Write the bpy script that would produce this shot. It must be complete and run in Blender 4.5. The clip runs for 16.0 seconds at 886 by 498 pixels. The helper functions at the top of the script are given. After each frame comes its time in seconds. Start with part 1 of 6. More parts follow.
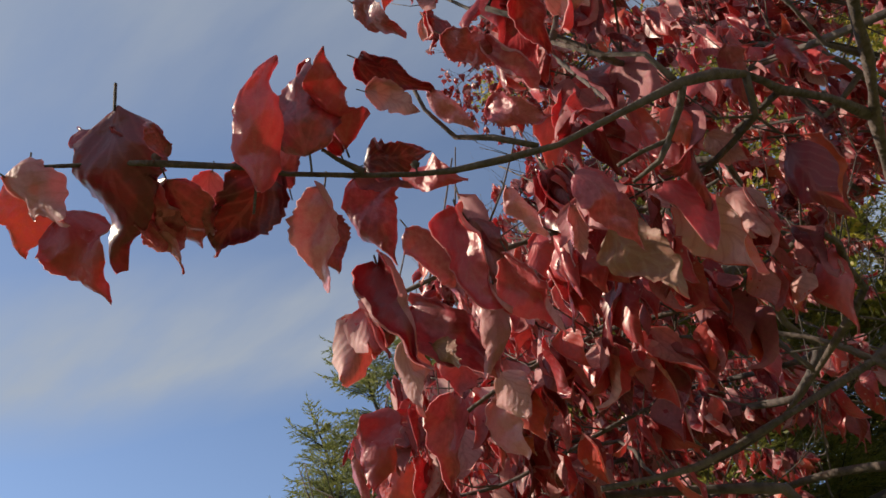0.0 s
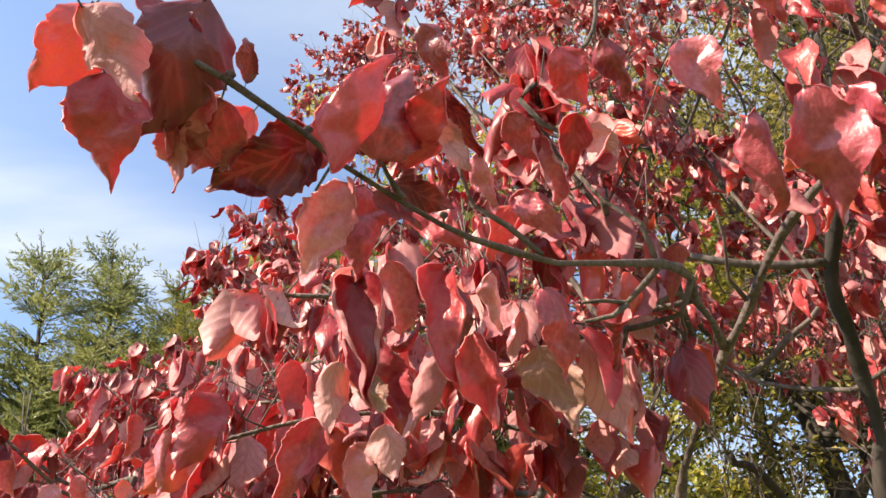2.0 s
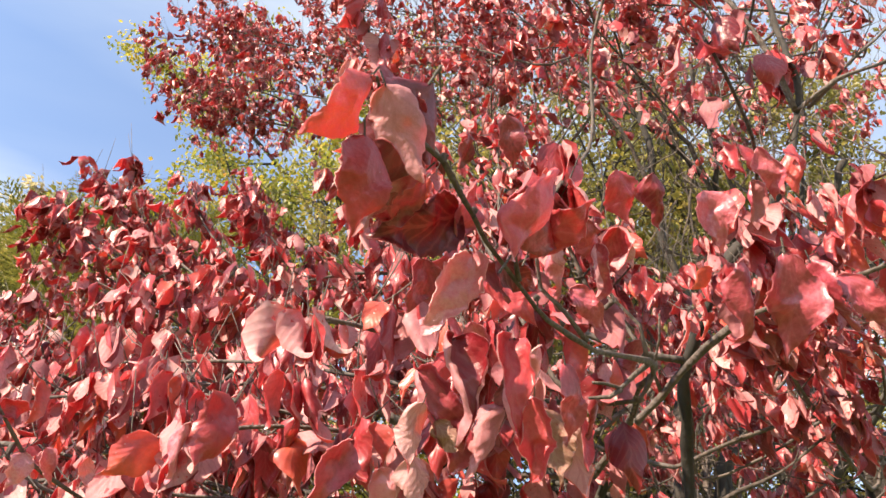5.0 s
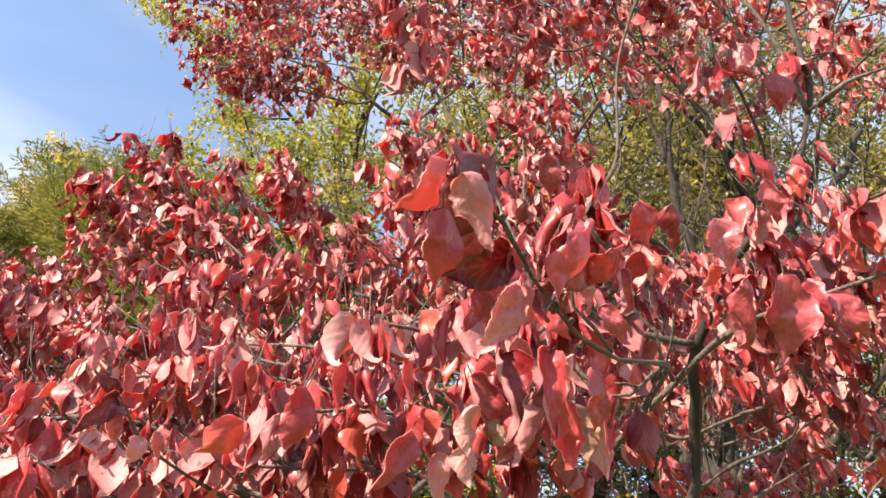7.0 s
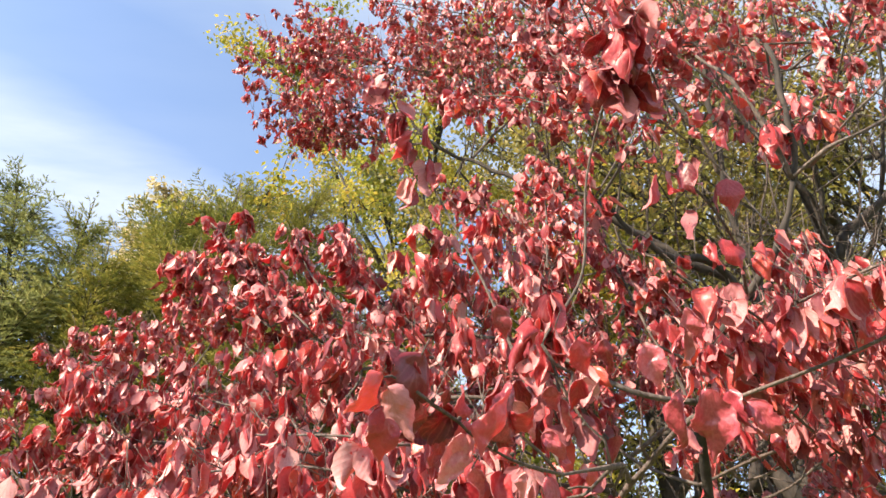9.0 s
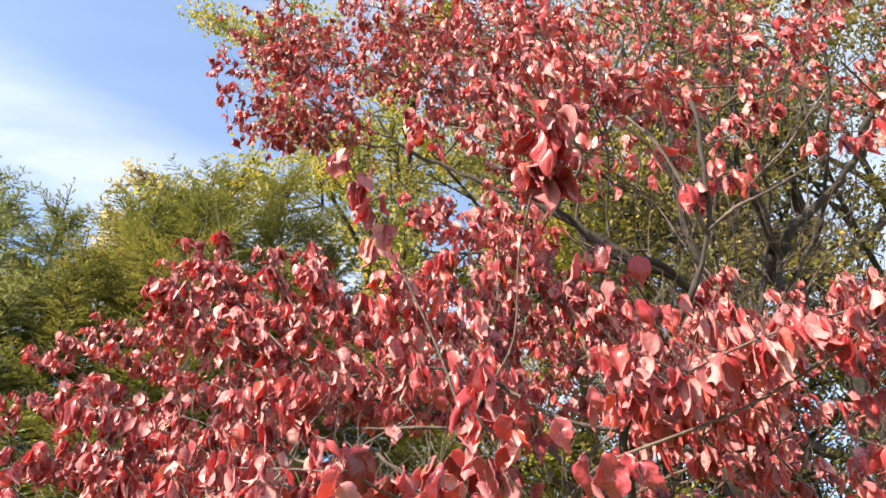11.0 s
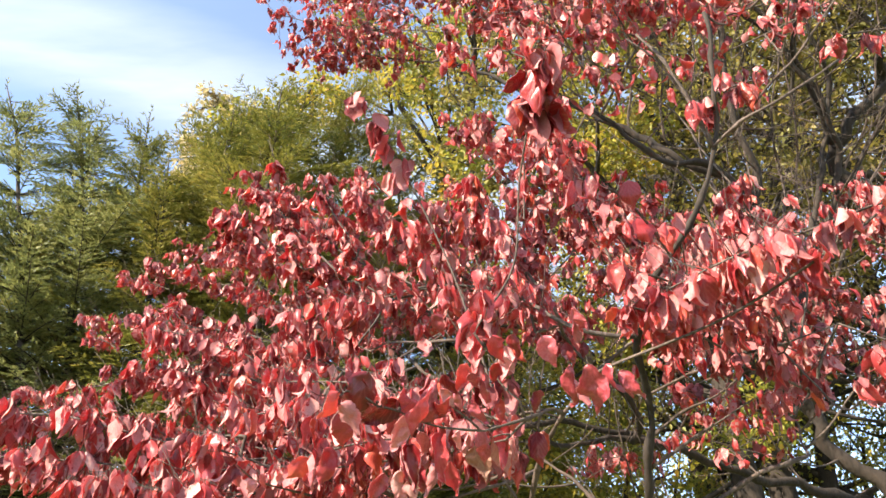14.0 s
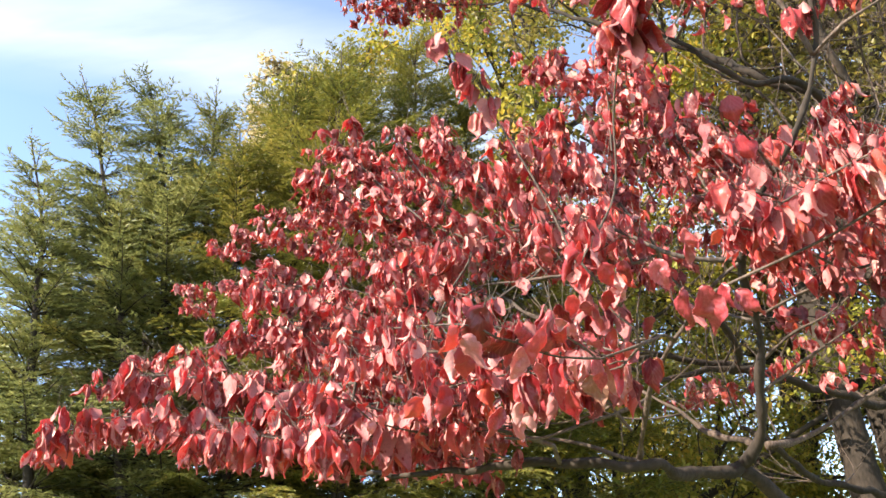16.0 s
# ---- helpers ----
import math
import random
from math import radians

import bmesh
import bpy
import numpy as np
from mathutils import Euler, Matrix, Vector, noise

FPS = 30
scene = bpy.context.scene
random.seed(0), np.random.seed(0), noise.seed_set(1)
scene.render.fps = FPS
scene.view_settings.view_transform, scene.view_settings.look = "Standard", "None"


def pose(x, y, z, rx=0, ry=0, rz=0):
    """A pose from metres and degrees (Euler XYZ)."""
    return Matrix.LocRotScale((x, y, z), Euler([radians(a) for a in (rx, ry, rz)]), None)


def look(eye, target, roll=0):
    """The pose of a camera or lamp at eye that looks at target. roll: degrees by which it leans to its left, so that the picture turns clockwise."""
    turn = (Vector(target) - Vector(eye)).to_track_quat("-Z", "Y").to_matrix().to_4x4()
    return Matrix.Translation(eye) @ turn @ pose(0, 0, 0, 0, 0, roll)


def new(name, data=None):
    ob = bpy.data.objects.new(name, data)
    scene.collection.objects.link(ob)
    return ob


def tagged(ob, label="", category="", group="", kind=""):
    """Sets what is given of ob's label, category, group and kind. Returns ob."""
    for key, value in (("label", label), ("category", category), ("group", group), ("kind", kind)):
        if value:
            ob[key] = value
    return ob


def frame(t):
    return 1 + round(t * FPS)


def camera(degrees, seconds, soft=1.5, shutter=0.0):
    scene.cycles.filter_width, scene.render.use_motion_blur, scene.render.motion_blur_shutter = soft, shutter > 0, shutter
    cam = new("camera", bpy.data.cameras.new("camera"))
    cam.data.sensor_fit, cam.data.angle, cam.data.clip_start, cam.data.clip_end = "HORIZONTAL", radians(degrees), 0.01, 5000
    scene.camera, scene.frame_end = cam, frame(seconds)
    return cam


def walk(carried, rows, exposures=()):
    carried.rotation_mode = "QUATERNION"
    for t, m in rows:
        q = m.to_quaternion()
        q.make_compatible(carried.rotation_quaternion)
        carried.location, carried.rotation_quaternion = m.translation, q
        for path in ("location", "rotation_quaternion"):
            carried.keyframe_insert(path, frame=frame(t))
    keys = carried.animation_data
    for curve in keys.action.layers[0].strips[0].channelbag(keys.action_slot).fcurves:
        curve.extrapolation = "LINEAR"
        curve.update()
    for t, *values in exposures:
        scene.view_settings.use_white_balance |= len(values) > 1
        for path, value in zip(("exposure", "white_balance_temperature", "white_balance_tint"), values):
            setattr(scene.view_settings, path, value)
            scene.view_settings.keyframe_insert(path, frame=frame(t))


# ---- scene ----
cam = camera(60.0, 16.0, soft=1.55)
PATH = [
    (0, (0.074, 0.115, 1.485), (-0.663, 1.394, 2.834), -13.0),
    (0.5, (0.021, 0.053, 1.502), (-0.493, 1.519, 2.761), -5.1),
    (1, (-0.026, 0.012, 1.515), (-0.345, 1.517, 2.793), -1.3),
    (1.5, (-0.073, 0.003, 1.516), (-0.238, 1.497, 2.835), -1.2),
    (2, (-0.118, 0.015, 1.517), (-0.214, 1.497, 2.856), -1.7),
    (2.5, (-0.166, 0.05, 1.516), (-0.125, 1.54, 2.849), -4.5),
    (3, (-0.211, 0.054, 1.499), (-0.103, 1.536, 2.838), -5.4),
    (3.5, (-0.248, 0.043, 1.511), (-0.089, 1.515, 2.856), -4.9),
    (4, (-0.3, 0.008, 1.512), (0.01, 1.444, 2.869), -4.9),
    (4.2, (-0.323, -0.007, 1.513), (0.032, 1.421, 2.868), -4.1),
    (6.3, (-0.532, -0.18, 1.457), (-0.016, 1.294, 2.707), -2.3),
    (6.5, (-0.53, -0.189, 1.459), (-0.027, 1.302, 2.693), -2.1),
    (7, (-0.525, -0.237, 1.463), (-0.08, 1.265, 2.706), -1.3),
    (7.5, (-0.498, -0.322, 1.472), (-0.08, 1.168, 2.738), -1.9),
    (8, (-0.471, -0.426, 1.477), (-0.146, 1.078, 2.754), -2.2),
    (8.5, (-0.423, -0.553, 1.484), (-0.174, 0.984, 2.739), -1.7),
    (9, (-0.402, -0.644, 1.493), (-0.198, 0.92, 2.723), -0.5),
    (9.5, (-0.392, -0.752, 1.516), (-0.157, 0.806, 2.748), -1.2),
    (9.7, (-0.398, -0.798, 1.52), (-0.133, 0.744, 2.765), -1.2),
    (11.8, (-0.315, -1.135, 1.555), (-0.06, 0.535, 2.625), -3.2),
    (12, (-0.282, -1.155, 1.547), (-0.025, 0.523, 2.605), -3.4),
    (12.5, (-0.218, -1.196, 1.535), (-0.014, 0.516, 2.548), -1.1),
    (13, (-0.189, -1.238, 1.529), (-0.044, 0.496, 2.516), -0.5),
    (13.5, (-0.174, -1.254, 1.527), (-0.075, 0.51, 2.464), -1.4),
    (14, (-0.189, -1.268, 1.519), (-0.136, 0.504, 2.445), -1.6),
    (14.5, (-0.206, -1.263, 1.507), (-0.207, 0.525, 2.403), -3.2),
    (15, (-0.228, -1.257, 1.497), (-0.282, 0.543, 2.367), -3.5),
    (15.5, (-0.257, -1.252, 1.489), (-0.359, 0.557, 2.336), -3.7),
    (16, (-0.281, -1.247, 1.484), (-0.409, 0.57, 2.309), -3.5),
]
EXPOSURES = [(0.0, 0.9, 7450, 10), (0.5, 1.26, 7450, 10), (1.0, 1.75, 7450, 10), (1.5, 2.02, 7450, 10), (2.0, 2.1, 7450, 10), (4.0, 2.18, 7450, 10), (6.5, 2.24, 7450, 10), (9.5, 2.25, 7450, 10), (12.5, 2.33, 7450, 10), (16.0, 2.4, 7450, 10)]
walk(cam, [(t, look(eye, target, roll)) for t, eye, target, roll in PATH], EXPOSURES)

# ---- world and sun ----
SUN = Vector((-0.72, -0.38, 0.63)).normalized()
world = bpy.data.worlds.new("sky")
scene.world = world
world.use_nodes = True
wn, wl = world.node_tree.nodes, world.node_tree.links
wn.clear()
sky = wn.new("ShaderNodeTexSky")
sky.sky_type, sky.sun_disc = "NISHITA", False
sky.sun_elevation, sky.sun_rotation = math.asin(SUN.z), math.atan2(SUN.x, SUN.y)
sky.air_density, sky.dust_density, sky.ozone_density = 0.60, 0.0, 1.5
geo = wn.new("ShaderNodeTexCoord")
# thin cirrus: long streaks of noise on the dome, seen as a flat sheet high up
split = wn.new("ShaderNodeSeparateXYZ")
wl.new(geo.outputs["Generated"], split.inputs[0])
up = wn.new("ShaderNodeMath"); up.operation = "MAXIMUM"; up.inputs[1].default_value = 0.08
wl.new(split.outputs["Z"], up.inputs[0])
sheet = []
for axis in "XY":
    d = wn.new("ShaderNodeMath"); d.operation = "DIVIDE"
    wl.new(split.outputs[axis], d.inputs[0]); wl.new(up.outputs[0], d.inputs[1])
    sheet.append(d)
flat = wn.new("ShaderNodeCombineXYZ")
wl.new(sheet[0].outputs[0], flat.inputs[0]); wl.new(sheet[1].outputs[0], flat.inputs[1])
turn = wn.new("ShaderNodeMapping")
turn.inputs["Rotation"].default_value = (0, 0, radians(28))
turn.inputs["Scale"].default_value = (0.55, 1.7, 1)
turn.inputs["Location"].default_value = (0.35, 0.55, 0)
wl.new(flat.outputs[0], turn.inputs[0])
cloud = wn.new("ShaderNodeTexNoise")
cloud.inputs["Scale"].default_value, cloud.inputs["Detail"].default_value = 1.1, 5
cloud.inputs["Roughness"].default_value, cloud.inputs["Distortion"].default_value = 0.5, 0.35
wl.new(turn.outputs[0], cloud.inputs["Vector"])
# one long bank of cirrus lies across the sheet, with frayed edges
lie = wn.new("ShaderNodeVectorMath"); lie.operation = "DOT_PRODUCT"
lie.inputs[1].default_value = (-0.63, 0.776, 0)
wl.new(flat.outputs[0], lie.inputs[0])
fray = wn.new("ShaderNodeMath"); fray.operation = "MULTIPLY_ADD"; fray.inputs[1].default_value = 0.42
wl.new(cloud.outputs["Fac"], fray.inputs[0]); wl.new(lie.outputs["Value"], fray.inputs[2])
across = wn.new("ShaderNodeMapRange")
across.inputs["From Min"].default_value, across.inputs["From Max"].default_value = 0.7, 2.1
wl.new(fray.outputs[0], across.inputs["Value"])
bank = wn.new("ShaderNodeValToRGB")
while len(bank.color_ramp.elements) < 8:
    bank.color_ramp.elements.new(0.5)
for e, (p, g) in zip(bank.color_ramp.elements, ((0.0, 0.6), (0.12, 0.36), (0.22, 0.07), (0.36, 0.12), (0.47, 0.62), (0.61, 0.78), (0.70, 0.22), (0.78, 0.0))):
    e.position, e.color = p, (g, g, g, 1)
wl.new(across.outputs[0], bank.inputs[0])
wisp = wn.new("ShaderNodeTexNoise")
wisp.inputs["Scale"].default_value, wisp.inputs["Detail"].default_value, wisp.inputs["Roughness"].default_value = 4.5, 5, 0.55
wl.new(turn.outputs[0], wisp.inputs["Vector"])
veil = wn.new("ShaderNodeMath"); veil.operation = "MULTIPLY"
thick = wn.new("ShaderNodeMapRange")
thick.inputs["From Min"].default_value, thick.inputs["From Max"].default_value = 0.25, 0.7
thick.inputs["To Min"].default_value, thick.inputs["To Max"].default_value = 0.55, 1.2
wl.new(wisp.outputs["Fac"], thick.inputs["Value"])
wl.new(bank.outputs[0], veil.inputs[0]); wl.new(thick.outputs[0], veil.inputs[1])
blend = wn.new("ShaderNodeMix"); blend.data_type = "RGBA"
blend.inputs["B"].default_value = (1.63, 1.92, 2.36, 1)
wl.new(veil.outputs[0], blend.inputs["Factor"]); wl.new(sky.outputs[0], blend.inputs["A"])
back = wn.new("ShaderNodeBackground"); back.inputs["Strength"].default_value = 0.125
wout = wn.new("ShaderNodeOutputWorld")
wl.new(blend.outputs["Result"], back.inputs[0]); wl.new(back.outputs[0], wout.inputs[0])

sun = new("sun", bpy.data.lights.new("sun", "SUN"))
sun.data.energy, sun.data.angle, sun.data.color = 3.0, radians(0.53), (1.0, 0.92, 0.80)
sun.rotation_euler = SUN.to_track_quat("Z", "Y").to_euler()


# ---- materials ----
def material(name):
    m = bpy.data.materials.new(name)
    m.use_nodes = True
    m.node_tree.nodes.clear()
    return m, m.node_tree.nodes, m.node_tree.links


def ramp(n, stops, mode="LINEAR"):
    r = n.new("ShaderNodeValToRGB")
    r.color_ramp.interpolation = mode
    while len(r.color_ramp.elements) < len(stops):
        r.color_ramp.elements.new(0.5)
    for e, (p, c) in zip(r.color_ramp.elements, stops):
        e.position, e.color = min(1, p), (*c, 1)
    return r


def math_node(n, l, op, a, b=None, c=None):
    m = n.new("ShaderNodeMath")
    m.operation = op
    for i, v in enumerate((a, b, c)):
        if v is None:
            continue
        if isinstance(v, (int, float)):
            m.inputs[i].default_value = v
        else:
            l.new(v, m.inputs[i])
    return m.outputs[0]


def leaf_material(name, stops, rough, through_light, vein, blotch, gloss):
    """A leaf's face: a tone of its own for every leaf, arched veins, blotches, gloss, and light that comes through."""
    m, n, l = material(name)
    tone = n.new("ShaderNodeAttribute"); tone.attribute_name = "tone"
    info = n.new("ShaderNodeObjectInfo")
    mix = math_node(n, l, "FRACT", math_node(n, l, "ADD", tone.outputs["Fac"], info.outputs["Random"]))
    coord = n.new("ShaderNodeTexCoord")
    noise1 = n.new("ShaderNodeTexNoise"); noise1.inputs["Scale"].default_value = 16; noise1.inputs["Detail"].default_value = 3
    l.new(coord.outputs["Object"], noise1.inputs["Vector"])
    noise2 = n.new("ShaderNodeTexNoise"); noise2.inputs["Scale"].default_value = 140; noise2.inputs["Detail"].default_value = 2
    l.new(coord.outputs["Object"], noise2.inputs["Vector"])
    shift = math_node(n, l, "MULTIPLY", math_node(n, l, "SUBTRACT", noise1.outputs["Fac"], 0.5), blotch)
    colour = ramp(n, stops)
    l.new(math_node(n, l, "ADD", mix, shift), colour.inputs[0])
    uv = n.new("ShaderNodeUVMap"); uv.uv_map = "leaf"
    s = n.new("ShaderNodeSeparateXYZ"); l.new(uv.outputs[0], s.inputs[0])
    side = math_node(n, l, "ABSOLUTE", math_node(n, l, "SUBTRACT", s.outputs["X"], 0.5))
    arch = math_node(n, l, "SUBTRACT", s.outputs["Y"], math_node(n, l, "MULTIPLY", math_node(n, l, "POWER", side, 0.8), 0.85))
    wave = math_node(n, l, "SINE", math_node(n, l, "MULTIPLY", arch, 40.0))
    rib = math_node(n, l, "POWER", math_node(n, l, "MULTIPLY_ADD", wave, 0.5, 0.5), 7.0)
    mid = math_node(n, l, "LESS_THAN", side, 0.022)
    lines = math_node(n, l, "MAXIMUM", rib, mid)
    tint = n.new("ShaderNodeMix"); tint.data_type = "RGBA"
    tint.inputs["B"].default_value = (*vein[:3], 1)
    l.new(math_node(n, l, "MULTIPLY", lines, vein[3]), tint.inputs["Factor"]); l.new(colour.outputs[0], tint.inputs["A"])
    grain = n.new("ShaderNodeMix"); grain.data_type = "RGBA"; grain.blend_type = "MULTIPLY"
    grain.inputs["Factor"].default_value = 0.5
    fine = ramp(n, [(0.3, (0.62, 0.6, 0.6)), (0.7, (1, 1, 1))])
    l.new(noise2.outputs["Fac"], fine.inputs[0])
    l.new(tint.outputs["Result"], grain.inputs["A"]); l.new(fine.outputs[0], grain.inputs["B"])
    # dry, browned margins and a few dark specks
    rim = ramp(n, [(0.36, (1, 1, 1)), (0.47, (0.55, 0.42, 0.36))])
    l.new(math_node(n, l, "MULTIPLY_ADD", noise1.outputs["Fac"], 0.16, math_node(n, l, "SUBTRACT", side, 0.08)), rim.inputs[0])
    dry = n.new("ShaderNodeMix"); dry.data_type = "RGBA"; dry.blend_type = "MULTIPLY"; dry.inputs["Factor"].default_value = 0.3
    l.new(grain.outputs["Result"], dry.inputs["A"]); l.new(rim.outputs[0], dry.inputs["B"])
    spots = n.new("ShaderNodeTexVoronoi"); spots.inputs["Scale"].default_value = 38
    l.new(coord.outputs["Object"], spots.inputs["Vector"])
    speck = ramp(n, [(0.06, (0.4, 0.3, 0.28)), (0.12, (1, 1, 1))])
    l.new(spots.outputs["Distance"], speck.inputs[0])
    face = n.new("ShaderNodeMix"); face.data_type = "RGBA"; face.blend_type = "MULTIPLY"; face.inputs["Factor"].default_value = 0.12
    l.new(dry.outputs["Result"], face.inputs["A"]); l.new(speck.outputs[0], face.inputs["B"])
    bump = n.new("ShaderNodeBump"); bump.inputs["Strength"].default_value = 0.3; bump.inputs["Distance"].default_value = 0.0014
    l.new(math_node(n, l, "MULTIPLY_ADD", noise1.outputs["Fac"], 5.0, math_node(n, l, "MULTIPLY", wave, 0.35)), bump.inputs["Height"])
    p = n.new("ShaderNodeBsdfPrincipled")
    p.inputs["Roughness"].default_value = rough
    p.inputs["Specular IOR Level"].default_value = 0.5
    p.inputs["Coat Weight"].default_value, p.inputs["Coat Roughness"].default_value = gloss, 0.33
    l.new(face.outputs["Result"], p.inputs["Base Color"]); l.new(bump.outputs[0], p.inputs["Normal"])
    t = n.new("ShaderNodeBsdfTranslucent")
    glow = n.new("ShaderNodeHueSaturation"); glow.inputs["Saturation"].default_value = 1.06; glow.inputs["Value"].default_value = 1.25
    l.new(face.outputs["Result"], glow.inputs["Color"]); l.new(glow.outputs[0], t.inputs[0])
    both = n.new("ShaderNodeMixShader"); both.inputs[0].default_value = through_light
    l.new(p.outputs[0], both.inputs[1]); l.new(t.outputs[0], both.inputs[2])
    o = n.new("ShaderNodeOutputMaterial"); l.new(both.outputs[0], o.inputs[0])
    return m


RED_UPPER = leaf_material("red_leaf_upper_face", [(0.0, (0.16, 0.010, 0.016)), (0.25, (0.36, 0.025, 0.033)), (0.55, (0.58, 0.060, 0.076)), (0.82, (0.69, 0.112, 0.126)), (0.94, (0.70, 0.12, 0.10)), (1.0, (0.71, 0.14, 0.085))],
                          0.40, 0.40, (0.62, 0.18, 0.16, 0.2), 0.45, 0.45)
RED_UNDER = leaf_material("red_leaf_under_face", [(0.0, (0.46, 0.13, 0.155)), (0.4, (0.63, 0.25, 0.265)), (0.75, (0.73, 0.40, 0.40)), (1.0, (0.77, 0.50, 0.48))],
                          0.6, 0.45, (0.52, 0.20, 0.18, 0.35), 0.35, 0.0)
# Pinker, less saturated tones than the red upper face
ROSE_UPPER = leaf_material("rose_red_leaf_upper_face", [(0.0, (0.20, 0.018, 0.028)), (0.25, (0.38, 0.042, 0.060)), (0.55, (0.55, 0.095, 0.125)), (0.82, (0.66, 0.20, 0.235)), (1.0, (0.70, 0.28, 0.30))],
                            0.40, 0.24, (0.60, 0.22, 0.23, 0.12), 0.7, 0.6)
# Shaded copy of the red upper face: the darkness is in the colour
SHADED_UPPER = leaf_material("shaded_crimson_leaf_upper_face", [(0.0, (0.19, 0.010, 0.018)), (0.4, (0.28, 0.017, 0.026)), (0.8, (0.39, 0.029, 0.040)), (1.0, (0.47, 0.05, 0.055))],
                           0.38, 0.28, (0.42, 0.10, 0.10, 0.18), 0.5, 0.45)
TAN_UNDER = leaf_material("tan_leaf_under_face", [(0.0, (0.30, 0.135, 0.10)), (0.6, (0.40, 0.195, 0.15)), (1.0, (0.48, 0.26, 0.21))], 0.6, 0.2, (0.5, 0.34, 0.22, 0.25), 0.3, 0.0)


def bark(name, dark, light, scale):
    m, n, l = material(name)
    coord = n.new("ShaderNodeTexCoord")
    stretch = n.new("ShaderNodeMapping"); stretch.inputs["Scale"].default_value = (1, 1, 0.35)
    l.new(coord.outputs["Object"], stretch.inputs[0])
    a = n.new("ShaderNodeTexNoise"); a.inputs["Scale"].default_value = scale; a.inputs["Detail"].default_value = 6; a.inputs["Roughness"].default_value = 0.65
    b = n.new("ShaderNodeTexNoise"); b.inputs["Scale"].default_value = 5; b.inputs["Detail"].default_value = 3
    c = n.new("ShaderNodeTexVoronoi"); c.inputs["Scale"].default_value = scale * 1.2
    for q in (a, c):
        l.new(stretch.outputs[0], q.inputs["Vector"])
    l.new(coord.outputs["Object"], b.inputs["Vector"])
    f = math_node(n, l, "ADD", math_node(n, l, "MULTIPLY", a.outputs["Fac"], 0.6), math_node(n, l, "MULTIPLY", b.outputs["Fac"], 0.5))
    col = ramp(n, [(0.38, dark), (0.72, light)])
    l.new(f, col.inputs[0])
    bump = n.new("ShaderNodeBump"); bump.inputs["Strength"].default_value = 0.7; bump.inputs["Distance"].default_value = 0.006
    l.new(math_node(n, l, "ADD", a.outputs["Fac"], c.outputs["Distance"]), bump.inputs["Height"])
    p = n.new("ShaderNodeBsdfPrincipled"); p.inputs["Roughness"].default_value = 0.88
    l.new(col.outputs[0], p.inputs["Base Color"]); l.new(bump.outputs[0], p.inputs["Normal"])
    o = n.new("ShaderNodeOutputMaterial"); l.new(p.outputs[0], o.inputs[0])
    return m


BARK = bark("grey_brown_bark", (0.010, 0.007, 0.0055), (0.050, 0.036, 0.028), 34)
TWIG = bark("reddish_grey_twig_bark", (0.035, 0.026, 0.023), (0.16, 0.122, 0.108), 60)
STEM_BARK = bark("brown_stem_bark", (0.022, 0.014, 0.012), (0.155, 0.112, 0.094), 95)
DARK_BARK = bark("dark_conifer_bark", (0.018, 0.014, 0.011), (0.06, 0.047, 0.038), 18)


def foliage_material(name, stops, through_light, rough):
    m, n, l = material(name)
    tone = n.new("ShaderNodeAttribute"); tone.attribute_name = "tone"
    coord = n.new("ShaderNodeTexCoord")
    big = n.new("ShaderNodeTexNoise"); big.inputs["Scale"].default_value = 0.9; big.inputs["Detail"].default_value = 3
    l.new(coord.outputs["Object"], big.inputs["Vector"])
    f = math_node(n, l, "ADD", math_node(n, l, "MULTIPLY", tone.outputs["Fac"], 0.55), math_node(n, l, "MULTIPLY_ADD", big.outputs["Fac"], 1.3, -0.42))
    col = ramp(n, stops)
    l.new(f, col.inputs[0])
    p = n.new("ShaderNodeBsdfPrincipled"); p.inputs["Roughness"].default_value = rough
    l.new(col.outputs[0], p.inputs["Base Color"])
    t = n.new("ShaderNodeBsdfTranslucent"); l.new(col.outputs[0], t.inputs[0])
    both = n.new("ShaderNodeMixShader"); both.inputs[0].default_value = through_light
    l.new(p.outputs[0], both.inputs[1]); l.new(t.outputs[0], both.inputs[2])
    o = n.new("ShaderNodeOutputMaterial"); l.new(both.outputs[0], o.inputs[0])
    return m


NEEDLES = foliage_material("hemlock_needles", [(0.0, (0.055, 0.075, 0.02)), (0.4, (0.16, 0.175, 0.04)), (0.7, (0.29, 0.265, 0.06)), (1.0, (0.46, 0.36, 0.11))], 0.36, 0.55)
BLUE_NEEDLES = foliage_material("grey_green_hemlock_needles", [(0.0, (0.065, 0.09, 0.042)), (0.4, (0.18, 0.205, 0.075)), (0.7, (0.29, 0.30, 0.11)), (1.0, (0.42, 0.39, 0.17))], 0.38, 0.55)
GOLD_LEAVES = foliage_material("yellow_green_leaves", [(0.0, (0.10, 0.13, 0.025)), (0.35, (0.24, 0.25, 0.04)), (0.7, (0.44, 0.36, 0.06)), (0.9, (0.58, 0.37, 0.06)), (1.0, (0.58, 0.28, 0.06))], 0.45, 0.5)
PALE_LEAVES = foliage_material("pale_buff_leaves", [(0.0, (0.30, 0.26, 0.12)), (0.5, (0.55, 0.46, 0.26)), (1.0, (0.70, 0.56, 0.36))], 0.4, 0.5)
GREEN_LEAVES = foliage_material("late_green_leaves", [(0.0, (0.075, 0.08, 0.022)), (0.45, (0.20, 0.18, 0.045)), (0.8, (0.36, 0.28, 0.07)), (1.0, (0.52, 0.33, 0.10))], 0.45, 0.5)


